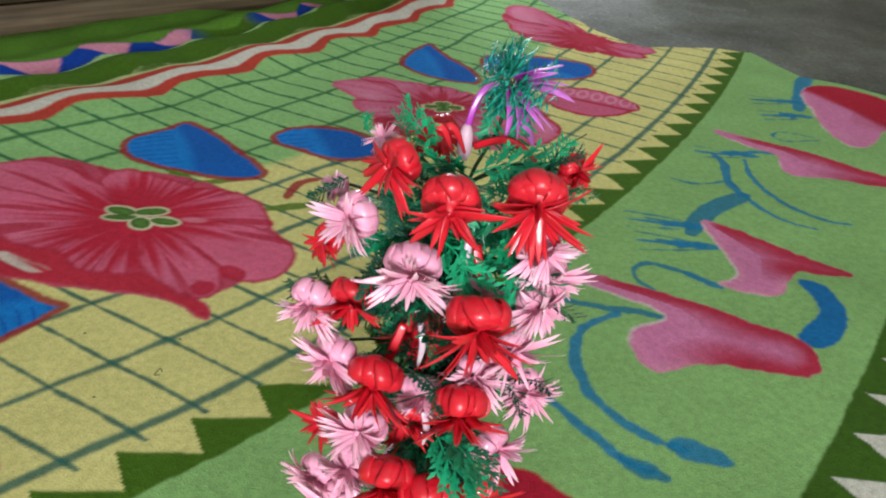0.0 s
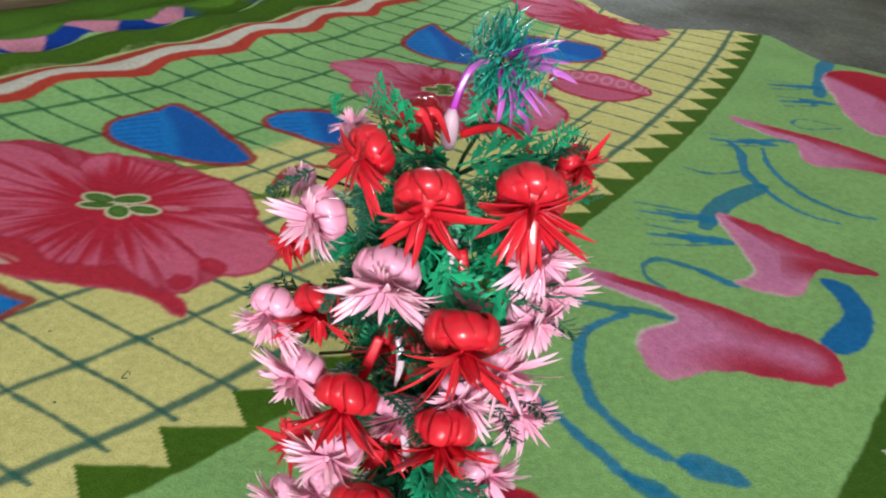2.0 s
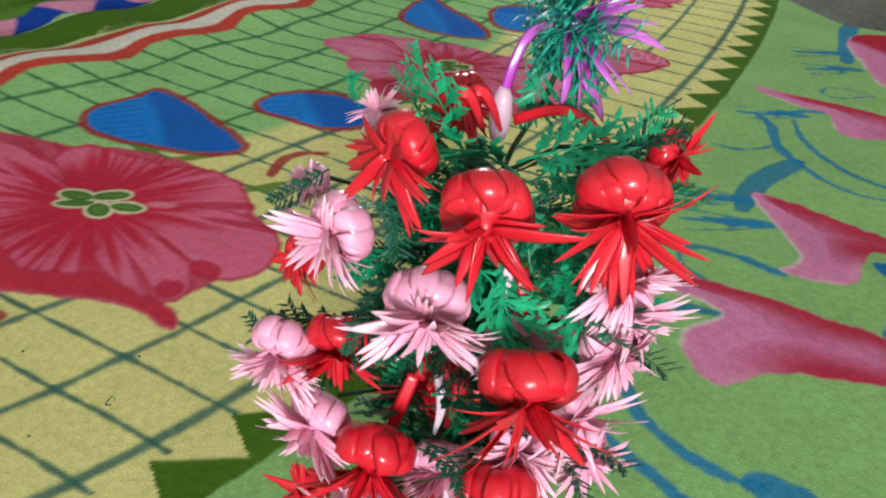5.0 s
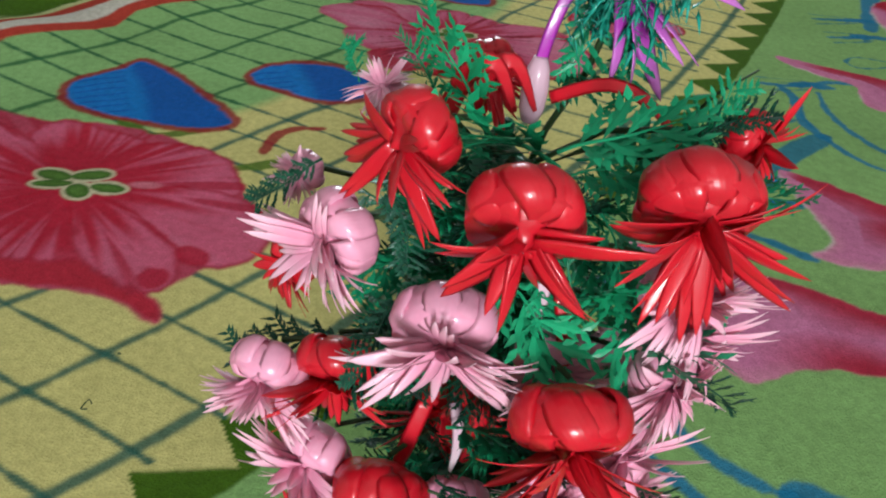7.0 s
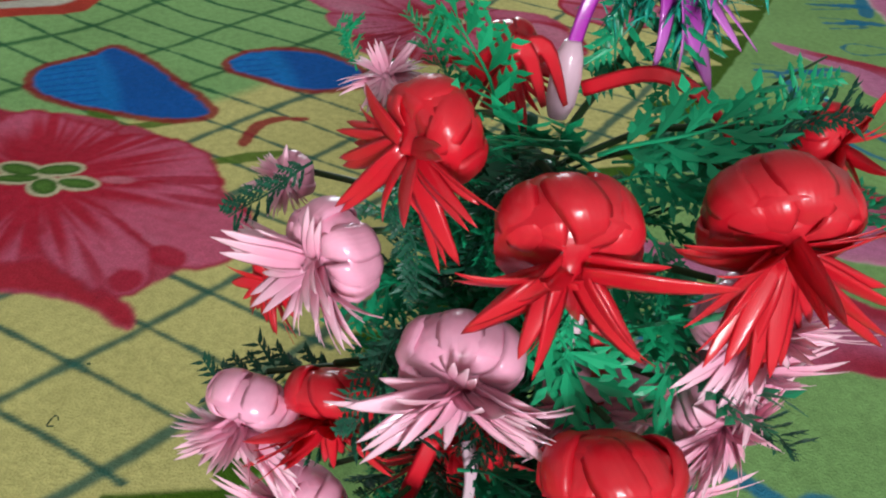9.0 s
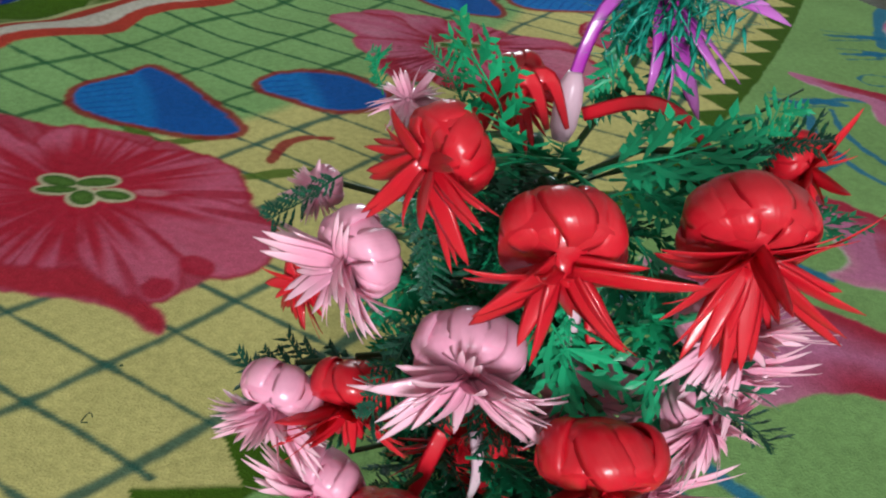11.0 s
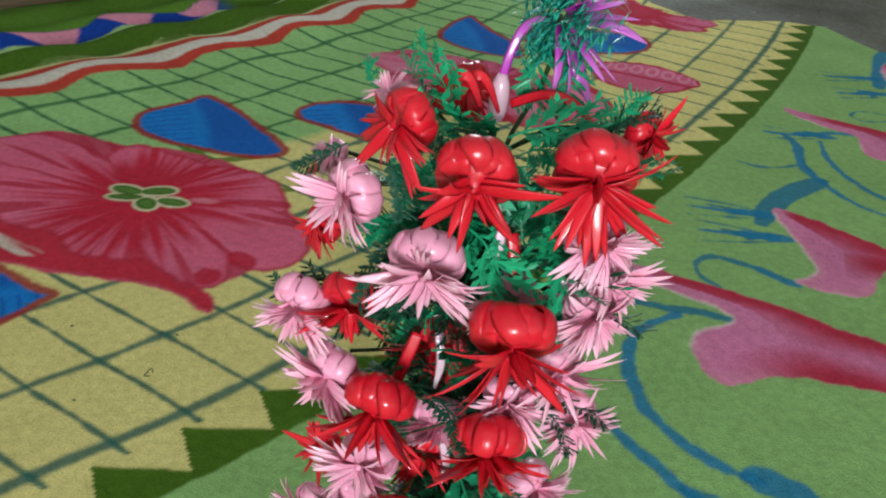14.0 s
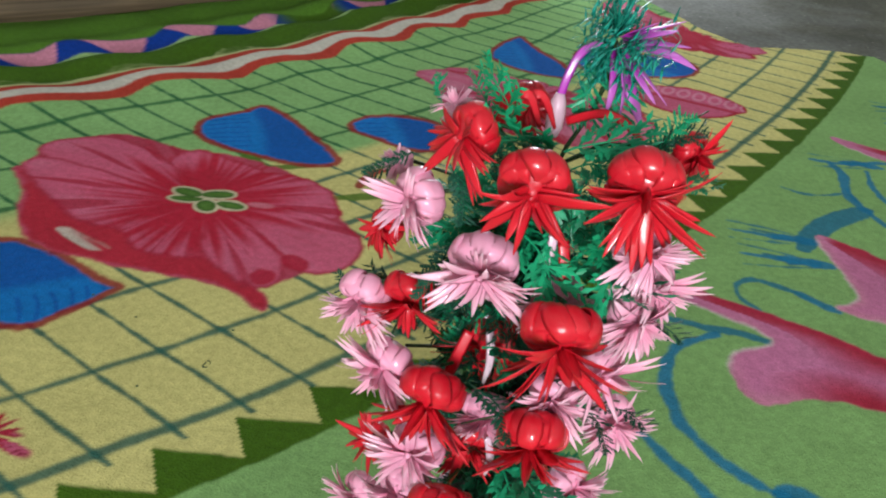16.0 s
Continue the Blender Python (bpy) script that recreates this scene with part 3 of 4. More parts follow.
def print_wing(art, outline, seed, tilt):
    """A blue petal with a red rim, one half darker, and a comb of fine strokes."""
    w, x, y, deep, _ = art.depth(outline)
    art.lay((0.33, 0.018, 0.03), 0.9 * ease(-0.004, 0.004, deep), w)
    blue = ease(0.010, 0.018, deep)
    art.lay(DYE_BLUE, blue, w)
    mid = np.array(outline).mean(0)
    side = (x - mid[0]) * math.cos(tilt) + (y - mid[1]) * math.sin(tilt)
    t = (x - mid[0]) * math.sin(tilt) - (y - mid[1]) * math.cos(tilt)
    art.lay(NAVY, 0.55 * blue * ease(-0.012, 0.014, side + 0.9 * t * t), w)
    comb = np.abs((t * 48 + 0.2 * lattice(x * 30, y * 30, seed)) % 1 - 0.5)
    art.lay(NAVY, 0.45 * blue * ease(0.16, 0.08, comb) * ease(-0.02, -0.03, side) * ease(-0.13, -0.09, side), w)


def print_swoosh(art, outline, seed, red):
    """A pink leaf shape, red along its upper edge and pale along the lower one."""
    w, x, y, deep, along = art.depth(outline)
    body = ease(-0.002, 0.003, deep)
    art.lay((0.64, 0.20, 0.37), body, w)
    wide = red * (1 + 0.3 * lattice(x * 9, y * 9, seed))
    upper = ease(0.0, 0.06, along) * ease(0.56, 0.45, along)
    lower = 1 - upper
    art.lay(DYE_RED, 0.92 * body * upper * ease(1.0, 0.15, deep / wide), w)
    art.lay(PALE_PINK, 0.65 * body * lower * ease(0.024, 0.0, deep) * ease(-0.5, 0.6, lattice(x * 14, y * 14, seed + 5)), w)
    art.lay((0.74, 0.66, 0.60), 0.5 * lower * ease(-0.005, 0.0, deep) * ease(0.007, 0.002, deep) * ease(0.62, 0.70, along) * ease(-0.6, 0.3, lattice(x * 20, y * 20, seed + 7)), w)
    art.lay((0.74, 0.30, 0.46), 0.5 * body * (1 - 0.7 * upper) * ease(-0.2, 0.8, lattice(x * 22, y * 8, seed + 1)) * ease(0.01, 0.03, deep), w)


def print_leaf(art, outline):
    w, x, y, deep, along = art.depth(outline)
    art.lay(DYE_RED, ease(-0.002, 0.002, deep), w)
    art.lay(DYE_PINK, 0.9 * ease(0.004, 0.014, deep), w)
    mid = np.array(outline).mean(0)
    t, s = (x - mid[0]) * 0.96 - (y - mid[1]) * 0.27, (x - mid[0]) * 0.27 + (y - mid[1]) * 0.96
    art.lay(DYE_RED, 0.85 * ease(0.010, 0.004, np.abs(s)) * ease(0, 0.01, deep), w)
    beads = np.hypot((t * 28) % 1 - 0.5, (s - 0.045) * 14)
    art.lay(PALE_PINK, 0.8 * ease(0.14, 0.05, np.abs(beads - 0.34)) * ease(0, 0.01, deep), w)


def paint_blanket(x, y):
    art = Print(x, y)
    # the bands' own coordinate: curved where the cloth lies uneven, straight beyond
    xc, yc = np.clip(x, -1.15, 1.1), np.clip(y, 0.5, 2.9)
    v = 5.284 + 6.404 * xc - 6.11 * yc + 1.133 * xc * xc - 0.077 * xc * yc + 0.679 * yc * yc
    v += (6.404 + 2.266 * xc - 0.077 * yc) * (x - xc) + (-6.11 - 0.077 * xc + 1.358 * yc) * (y - yc)
    u = (0.42 * x + 0.906 * y - 0.36) / 0.0712
    print_ground(art, u, v)
    for n, (width, points) in enumerate(blue_curls()):
        art.line(points, width * (1.5 if points[0][1] < 1.15 else 1.45), (0.015, 0.19, 0.36) if n % 3 else (0.02, 0.18, 0.28))
    for x0, y0, x1, y1 in ((0.351, 1.252, 0.484, 1.248), (0.361, 1.174, 0.480, 1.179), (0.761, 1.961, 0.879, 1.965), (0.761, 1.853, 0.869, 1.867), (0.547, 1.586, 0.66, 1.59)):
        for k in range(4):
            art.line([(x0 + 0.035 * ((k * 2) % 3), y0 + 0.020 * (k - 1.5)), ((x0 + x1) / 2 + 0.02, (y0 + y1) / 2 + 0.013 * (k - 1.5)), (x1, y1 + 0.004 * (k - 1.5))], 0.006, (0.02, 0.17, 0.26), 0.8)
        art.line([(x1 - 0.055, y1), (x1 - 0.02, y1 + 0.002), (x1 + 0.02, y1)], 0.026, (0.015, 0.19, 0.36))
    w, x1, y1, deep, _ = art.depth(CRESCENT)
    art.lay((0.012, 0.15, 0.37), ease(-0.002, 0.004, deep), w)
    for n, (shape, red) in enumerate(((SWOOSH_A, 0.06), (SWOOSH_B, 0.085), (SWOOSH_C, 0.07), (SWOOSH_D, 0.20))):
        print_swoosh(art, shape, 20 + n, red)
    w, x1, y1, deep, _ = art.depth(RED_E)
    art.lay(DYE_RED, ease(-0.002, 0.004, deep), w)
    # the red upper half of the far leaf shape, olive stalks and a red bud by the blooms
    w, x1, y1, deep, _ = art.depth(SWOOSH_D)
    art.lay(DYE_RED, ease(-0.002, 0.004, deep) * ease(-0.012, 0.02, (x1 - 0.916) * 0.844 + (y1 - 2.075) * 0.535), w)
    for points, width, colour in (([(-0.49, 1.27), (-0.47, 1.235), (-0.44, 1.212)], 0.034, (0.10, 0.20, 0.02)), ([(-0.43, 1.22), (-0.40, 1.232), (-0.36, 1.25)], 0.022, (0.10, 0.20, 0.02)), ([(-0.285, 1.15), (-0.25, 1.165), (-0.20, 1.19)], 0.022, (0.10, 0.20, 0.02)), ([(-0.262, 1.20), (-0.262, 1.245), (-0.235, 1.275), (-0.19, 1.28)], 0.020, (0.36, 0.018, 0.03))):
        art.line(points, width, colour)
    for n, (shape, tilt) in enumerate(((BLUE_A, 0.45), (BLUE_B, 0.45), (BLUE_C, 2.2), (BLUE_D, 0.3), (BLUE_E, 1.2))):
        print_wing(art, shape, 30 + n, tilt)
    for shape, centre, reach, seed in ((FLOWER_B, (-0.021, 1.693), 0.20, 45), (FLOWER_C, (0.36, 2.36), 0.25, 49), (RED_C, (-0.47, 0.56), 0.08, 53)):
        print_bloom(art, shape, centre, reach, seed)
    print_great_bloom(art, (-0.486, 1.080), 0.30)
    print_leaf(art, LEAF_D)
    w, x1, y1, deep, _ = art.depth(WHITE_A)
    art.lay(CREAM, 0.85 * ease(0, 0.008, deep) * ease(-0.45, 0.35, lattice(x1 * 60 + y1 * 130, y1 * 8, 61)), w)
    print_clover(art, (-0.021, 1.693), 0.050)
    return art.dye * 0.77, u, v


def steps(*spans):
    out = []
    for a, b, s in spans:
        out.append(np.arange(a, b, s))
    return np.concatenate(out)


def build_blanket():
    gx = steps((-2.2, -1.3, 0.012), (-1.3, -0.72, 0.006), (-0.72, 0.86, 0.003), (0.86, 1.4, 0.006), (1.4, 2.0, 0.02))
    gy = steps((-1.0, 0.46, 0.012), (0.46, 1.3, 0.0027), (1.3, 2.0, 0.004), (2.0, 2.95, 0.006))
    x, y = (a.ravel() for a in np.meshgrid(gx, gy))
    dye, u, v = paint_blanket(x, y)
    far = np.interp(x, [p[0] for p in FAR_EDGE], [p[1] for p in FAR_EDGE]) + 0.006 * lattice(x * 12, x * 0, 71)
    gap = far - y
    z = 0.003 * lattice(x * 4, y * 4, 72) + 0.002 * lattice(x * 11, y * 11, 73)
    z += 0.006 * lattice(x * 1.6 + y * 1.1, (y - 0.5 * x) * 4.5, 78) * ease(-1.5, 0.5, v)
    z += 0.0035 * lattice(x * 6 + y * 2, y * 2.6 - x, 79) * ease(1.6, 1.0, y)
    w = np.clip(-(v + 6.5) * 0.145, 0, 1)
    ridge = np.sin(2 * np.pi * (w / 0.13 + 0.35 * lattice(u * 0.11, w * 3, 74))) * (0.6 + 0.4 * lattice(u * 0.2, w * 2, 75))
    z += ease(-5.6, -7.2, v) * (1 - 0.62 * ease(0.12, 0.42, w)) * (0.017 + 0.016 * ridge * (0.6 + 0.6 * ease(0.08, 0.2, w)) + 0.006 * np.sin(u * 1.9 + 2.0 + 6 * w)) + 0.006 * ease(0.1, 0.3, w)
    z += 0.006 * ease(-3.5, -6, v) * lattice(u * 0.25 + v * 0.3, v * 0.9, 76)
    z = np.maximum(z, -0.006)
    z = np.where(gap < 0.03, z * ease(0, 0.03, gap) - 0.011 * ease(0.02, 0.0, gap), z)
    nx, ny = len(gx), len(gy)
    i = (np.arange(ny - 1)[:, None] * nx + np.arange(nx - 1)[None, :]).ravel()
    quads = np.stack((i, i + 1, i + 1 + nx, i + nx), 1)
    keep = (gap > -0.004) & (wood_side(x, y) > -0.02) & (v < 7.5 + 0.1 * lattice(u * 0.3, v * 0, 77)) & (u > -9)
    quads = quads[keep[quads].all(1)]
    used = np.zeros(len(x), bool)
    used[quads.ravel()] = True
    index = np.cumsum(used) - 1
    quads = index[quads]
    me = bpy.data.meshes.new("blanket")
    me.vertices.add(int(used.sum()))
    me.vertices.foreach_set("co", np.stack((x, y, z), 1)[used].astype(np.float32).ravel())
    me.loops.add(quads.size)
    me.loops.foreach_set("vertex_index", quads.astype(np.int32).ravel())
    me.polygons.add(len(quads))
    me.polygons.foreach_set("loop_start", np.arange(0, quads.size, 4, dtype=np.int32))
    me.polygons.foreach_set("loop_total", np.full(len(quads), 4, np.int32))
    me.polygons.foreach_set("use_smooth", np.ones(len(quads), bool))
    me.update(calc_edges=True)
    col = me.color_attributes.new("dye", "FLOAT_COLOR", "POINT")
    col.data.foreach_set("color", np.hstack((dye[used], np.ones((int(used.sum()), 1)))).astype(np.float32).ravel())
    me.materials.append(FLEECE)
    return tagged(new("blanket", me), "green fleece blanket with printed blooms and trellis, spread on the floor", "blanket")


# ---- the room ----
BENCH_A, BENCH_B = Vector((-1.95, 1.19, 0)), Vector((-0.10, 2.80, 0))
ALONG = (BENCH_B - BENCH_A).normalized()
ACROSS = Vector((-ALONG.y, ALONG.x, 0))


def wood_side(x, y):
    """How far a place lies in front of the wooden bed's face."""
    return -((x - BENCH_A.x) * ACROSS.x + (y - BENCH_A.y) * ACROSS.y)


def build_room():
    def slab(name, lo, hi, mat, label):
        bm = bmesh.new()
        box(bm, lo, hi)
        return tagged(new(name, mesh_of(name, bm, mat, False)), label, name.split("_")[0], kind="structure")
    slab("floor", (-3.2, -2.85, -0.15), (2.6, 4.4, -0.012), CONCRETE, "bare grey concrete floor with cloudy stains")
    slab("ceiling", (-3.2, -2.85, 2.7), (2.6, 4.4, 2.8), PLASTER, "plain dull plaster ceiling")
    slab("wall_east", (2.4, -2.65, -0.012), (2.6, 4.2, 2.7), PLASTER, "plain dull plaster wall")
    slab("wall_west", (-3.2, -2.65, -0.012), (-3.0, 4.2, 2.7), PLASTER, "plain dull plaster wall")
    # the wall behind, round its window
    bm = bmesh.new()
    for lo, hi in (((-3.2, -2.85, -0.012), (-0.05, -2.65, 2.7)), ((0.85, -2.85, -0.012), (2.6, -2.65, 2.7)), ((-0.05, -2.85, -0.012), (0.85, -2.65, 0.5)), ((-0.05, -2.85, 1.5), (0.85, -2.65, 2.7))):
        box(bm, lo, hi)
    tagged(new("wall_south", mesh_of("wall_south", bm, PLASTER, False)), "plain dull plaster wall with a window opening", "wall", kind="structure")
    # the far wall, round its doorway
    bm = bmesh.new()
    for lo, hi in (((-3.2, 4.2, -0.012), (-0.7, 4.4, 2.7)), ((0.2, 4.2, -0.012), (2.6, 4.4, 2.7)), ((-0.7, 4.2, 2.06), (0.2, 4.4, 2.7))):
        box(bm, lo, hi)
    tagged(new("wall_north", mesh_of("wall_north", bm, PLASTER, False)), "plain dull plaster wall with a door opening", "wall", kind="structure")


def build_bed():
    """The low wooden bed: an edge board, a dark gap and the board above."""
    bed = tagged(new("wooden_bed"), "low dark wooden bed with long edge boards, on the concrete floor", "bed")
    length = (BENCH_B - BENCH_A).length
    bed.matrix_basis = Matrix.Translation(BENCH_A) @ Matrix.Rotation(math.atan2(ALONG.y, ALONG.x), 4, "Z")
    for name, lo, hi in (("lower_board", (0, 0, -0.012), (length, 0.045, 0.077)), ("upper_board", (0, 0.010, 0.085), (length, 0.05, 0.26)), ("bed_base", (0, 0.06, -0.012), (length, 0.7, 0.25))):
        bm = bmesh.new()
        box(bm, lo, hi, 0.004)
        part(name, bm, WOOD_MAT, bed)


build_room()
build_bed()
build_blanket()


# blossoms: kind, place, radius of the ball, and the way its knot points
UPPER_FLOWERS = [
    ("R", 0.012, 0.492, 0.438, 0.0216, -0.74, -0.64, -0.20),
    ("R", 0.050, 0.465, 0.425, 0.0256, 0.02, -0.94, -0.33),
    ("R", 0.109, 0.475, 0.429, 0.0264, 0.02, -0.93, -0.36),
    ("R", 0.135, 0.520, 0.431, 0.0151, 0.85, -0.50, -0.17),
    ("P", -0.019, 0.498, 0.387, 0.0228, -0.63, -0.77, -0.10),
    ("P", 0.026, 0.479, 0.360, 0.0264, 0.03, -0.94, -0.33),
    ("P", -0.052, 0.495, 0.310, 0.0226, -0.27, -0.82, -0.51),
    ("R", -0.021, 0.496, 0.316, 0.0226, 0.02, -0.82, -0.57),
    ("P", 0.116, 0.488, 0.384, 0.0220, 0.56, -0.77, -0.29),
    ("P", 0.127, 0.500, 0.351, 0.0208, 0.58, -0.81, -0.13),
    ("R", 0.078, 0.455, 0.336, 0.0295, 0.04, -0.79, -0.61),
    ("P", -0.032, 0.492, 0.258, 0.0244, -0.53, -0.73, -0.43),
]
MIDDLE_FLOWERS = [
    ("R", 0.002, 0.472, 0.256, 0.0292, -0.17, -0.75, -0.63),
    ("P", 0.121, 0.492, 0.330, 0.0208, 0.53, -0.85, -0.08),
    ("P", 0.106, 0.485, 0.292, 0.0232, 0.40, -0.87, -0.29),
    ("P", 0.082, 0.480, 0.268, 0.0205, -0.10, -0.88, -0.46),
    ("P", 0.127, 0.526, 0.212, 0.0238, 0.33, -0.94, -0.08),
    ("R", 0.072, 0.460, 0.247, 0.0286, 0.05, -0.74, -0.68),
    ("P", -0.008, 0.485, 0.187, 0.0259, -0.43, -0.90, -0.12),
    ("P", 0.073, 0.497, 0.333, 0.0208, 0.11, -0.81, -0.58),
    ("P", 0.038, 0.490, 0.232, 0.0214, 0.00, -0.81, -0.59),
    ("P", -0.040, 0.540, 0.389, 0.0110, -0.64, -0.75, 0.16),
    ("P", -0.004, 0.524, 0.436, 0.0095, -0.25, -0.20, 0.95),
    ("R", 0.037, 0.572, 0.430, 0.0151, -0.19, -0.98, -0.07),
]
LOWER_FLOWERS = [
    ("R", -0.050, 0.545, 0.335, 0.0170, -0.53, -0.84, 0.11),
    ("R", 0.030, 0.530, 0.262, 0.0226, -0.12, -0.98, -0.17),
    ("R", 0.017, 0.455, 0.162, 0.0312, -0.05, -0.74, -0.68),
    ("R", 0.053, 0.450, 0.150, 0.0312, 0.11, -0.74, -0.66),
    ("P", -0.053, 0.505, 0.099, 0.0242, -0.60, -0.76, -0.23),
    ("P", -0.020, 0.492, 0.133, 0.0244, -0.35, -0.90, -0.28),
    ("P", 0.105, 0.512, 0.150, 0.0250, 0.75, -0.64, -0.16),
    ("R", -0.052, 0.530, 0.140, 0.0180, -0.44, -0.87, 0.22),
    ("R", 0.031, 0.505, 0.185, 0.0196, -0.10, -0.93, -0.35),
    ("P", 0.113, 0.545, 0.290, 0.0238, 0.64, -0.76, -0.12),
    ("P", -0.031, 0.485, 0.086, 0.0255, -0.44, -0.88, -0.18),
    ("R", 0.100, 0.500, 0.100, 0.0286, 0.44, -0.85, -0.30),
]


# ---- the flower arrangement ----
MIDDLE = Vector((0.045, 0.56, 0))
arrangement = tagged(new("flower_arrangement"), "red and pink plastic strap flowers with green sprigs on the blanket", "flower arrangement")
arrangement.location = MIDDLE
rng = random.Random(7)
TOP, KNOT = -0.62, 0.47


def loop_petal(seed, count):
    """One puffed strap of a blossom's ball, bowed from its stem end to the knot. The ball's radius is 1."""
    r = random.Random(seed)
    bm, n = bmesh.new(), 12
    uv = bm.loops.layers.uv.verify()
    half, rings = math.pi / count * 1.34, []
    slant = (0.50, -0.38, 0.10)[seed % 3]
    for i in range(n + 1):
        t = i / n
        a = math.pi * t
        rad = 0.10 + 0.86 * math.sin(a) ** 0.62 * (1 + 0.02 * r.uniform(-1, 1))
        z = (TOP if t < 0.5 else -KNOT) * math.cos(a) * (1 - 0.25 * abs(math.cos(a)) ** 6)
        ring = []
        for j in range(-3, 4):
            puff = 0.08 * (1 - (j / 3) ** 2) ** 0.7
            turn = half * j / 3 * (0.75 + 0.25 * math.sin(a)) + slant * (t - 0.5) + 0.04 * math.sin(4 * t + seed)
            ring.append(bm.verts.new((rad * (0.93 + puff) * math.cos(turn), rad * (0.93 + puff) * math.sin(turn), z * (0.95 + 0.6 * puff))))
        ring.append(bm.verts.new((rad * 0.82 * math.cos(slant * (t - 0.5)), rad * 0.82 * math.sin(slant * (t - 0.5)), z * 0.86)))
        rings.append(ring)
    for i, (p, q) in enumerate(zip(rings, rings[1:])):
        for k in range(8):
            m = (k + 1) % 8
            f = bm.faces.new((p[k], p[m], q[m], q[k]))
            for lp, (at, c) in zip(f.loops, ((i, k), (i, m), (i + 1, m), (i + 1, k))):
                lp[uv].uv = (at / n, c / 6 if c < 7 else 0.5)
    bm.faces.new(rings[0][::-1])
    bm.faces.new(rings[-1])
    bmesh.ops.recalc_face_normals(bm, faces=bm.faces)
    return bm


def prong(bm, start, heading, length, width, droop, lift, twist, crown=0.16):
    """One tine of a strap end: parallel at first, then drawn out to a sharp point, slowly turning over."""
    n = 8
    pts, sides, widths = [], [], []
    level = Vector((-heading.y, heading.x, 0)).normalized()
    for i in range(n + 1):
        s = i / n
        pts.append(start + heading * (length * s) + Vector((0, 0, lift * math.sin(s * 2.2) - droop * s * s)))
        sides.append(-(level + Vector((0, 0, twist * (0.3 + s)))).normalized())
        widths.append(width * min(1.0, 0.62 + 1.2 * s) * (1 - s) ** 0.62 + 0.004)
    band(bm, pts, sides, widths, crown, 0.012)


def pointed_petal(seed, tips, width):
    """A cut strap end along +X from the knot, slit into one to five tines. Its length is about 1."""
    r = random.Random(seed)
    bm = bmesh.new()
    droop, lift = r.uniform(-0.08, 0.34), r.uniform(-0.04, 0.16)
    for k in range(tips):
        off = k - (tips - 1) / 2
        turn = off * 0.115 + r.uniform(-0.035, 0.035)
        prong(bm, Vector((0, 0.055 * off, 0.012 * (k % 2))), Vector((math.cos(turn), math.sin(turn), 0)), r.uniform(0.74, 1.06), width / (1 + 0.30 * (tips - 1)), droop + r.uniform(-0.05, 0.09), lift, r.uniform(-0.35, 0.35))
    return bm


def knot_core():
    """The gathered heart of a blossom: a pinched core and its knot."""
    bm = bmesh.new()
    tube(bm, [(0, 0, TOP * 0.86), (0, 0, TOP * 0.8), (0, 0, -0.25), (0, 0, 0.22), (0, 0, KNOT - 0.1), (0, 0, KNOT + 0.0), (0, 0, KNOT + 0.06)], [0.10, 0.30, 0.76, 0.76, 0.20, 0.08, 0.04], 14)
    bm.loops.layers.uv.verify()
    return bm


COUNT = 12
KIND = {}
for key, mat, width, tips in (("R", RED, 0.205, (1, 2, 1, 1, 2, 1, 3)), ("P", PINK, 0.20, (2, 3, 1, 4, 2, 3, 1))):
    KIND[key] = (
        mesh_of("flower", knot_core(), mat),
        [mesh_of("loop_petal", loop_petal(s, COUNT), PINK_LOOP if key == "P" else mat) for s in (1, 2, 3)],
        [mesh_of("pointed_petal", pointed_petal(10 + s + (50 if key == "P" else 0), k, width), mat) for s, k in enumerate(tips)],
    )


def axis_frame(place, axis, size):
    """A frame at a place: Z along the axis, -Y the way the petals hang, down and outwards."""
    z = Vector(axis).normalized()
    y = Vector((-2.0 * z.x, 0, 1))
    y -= z * y.dot(z)
    y.normalize()
    x = y.cross(z)
    m = Matrix((x, y, z)).transposed().to_4x4()
    return Matrix.Translation(place) @ m @ Matrix.Scale(size, 4)


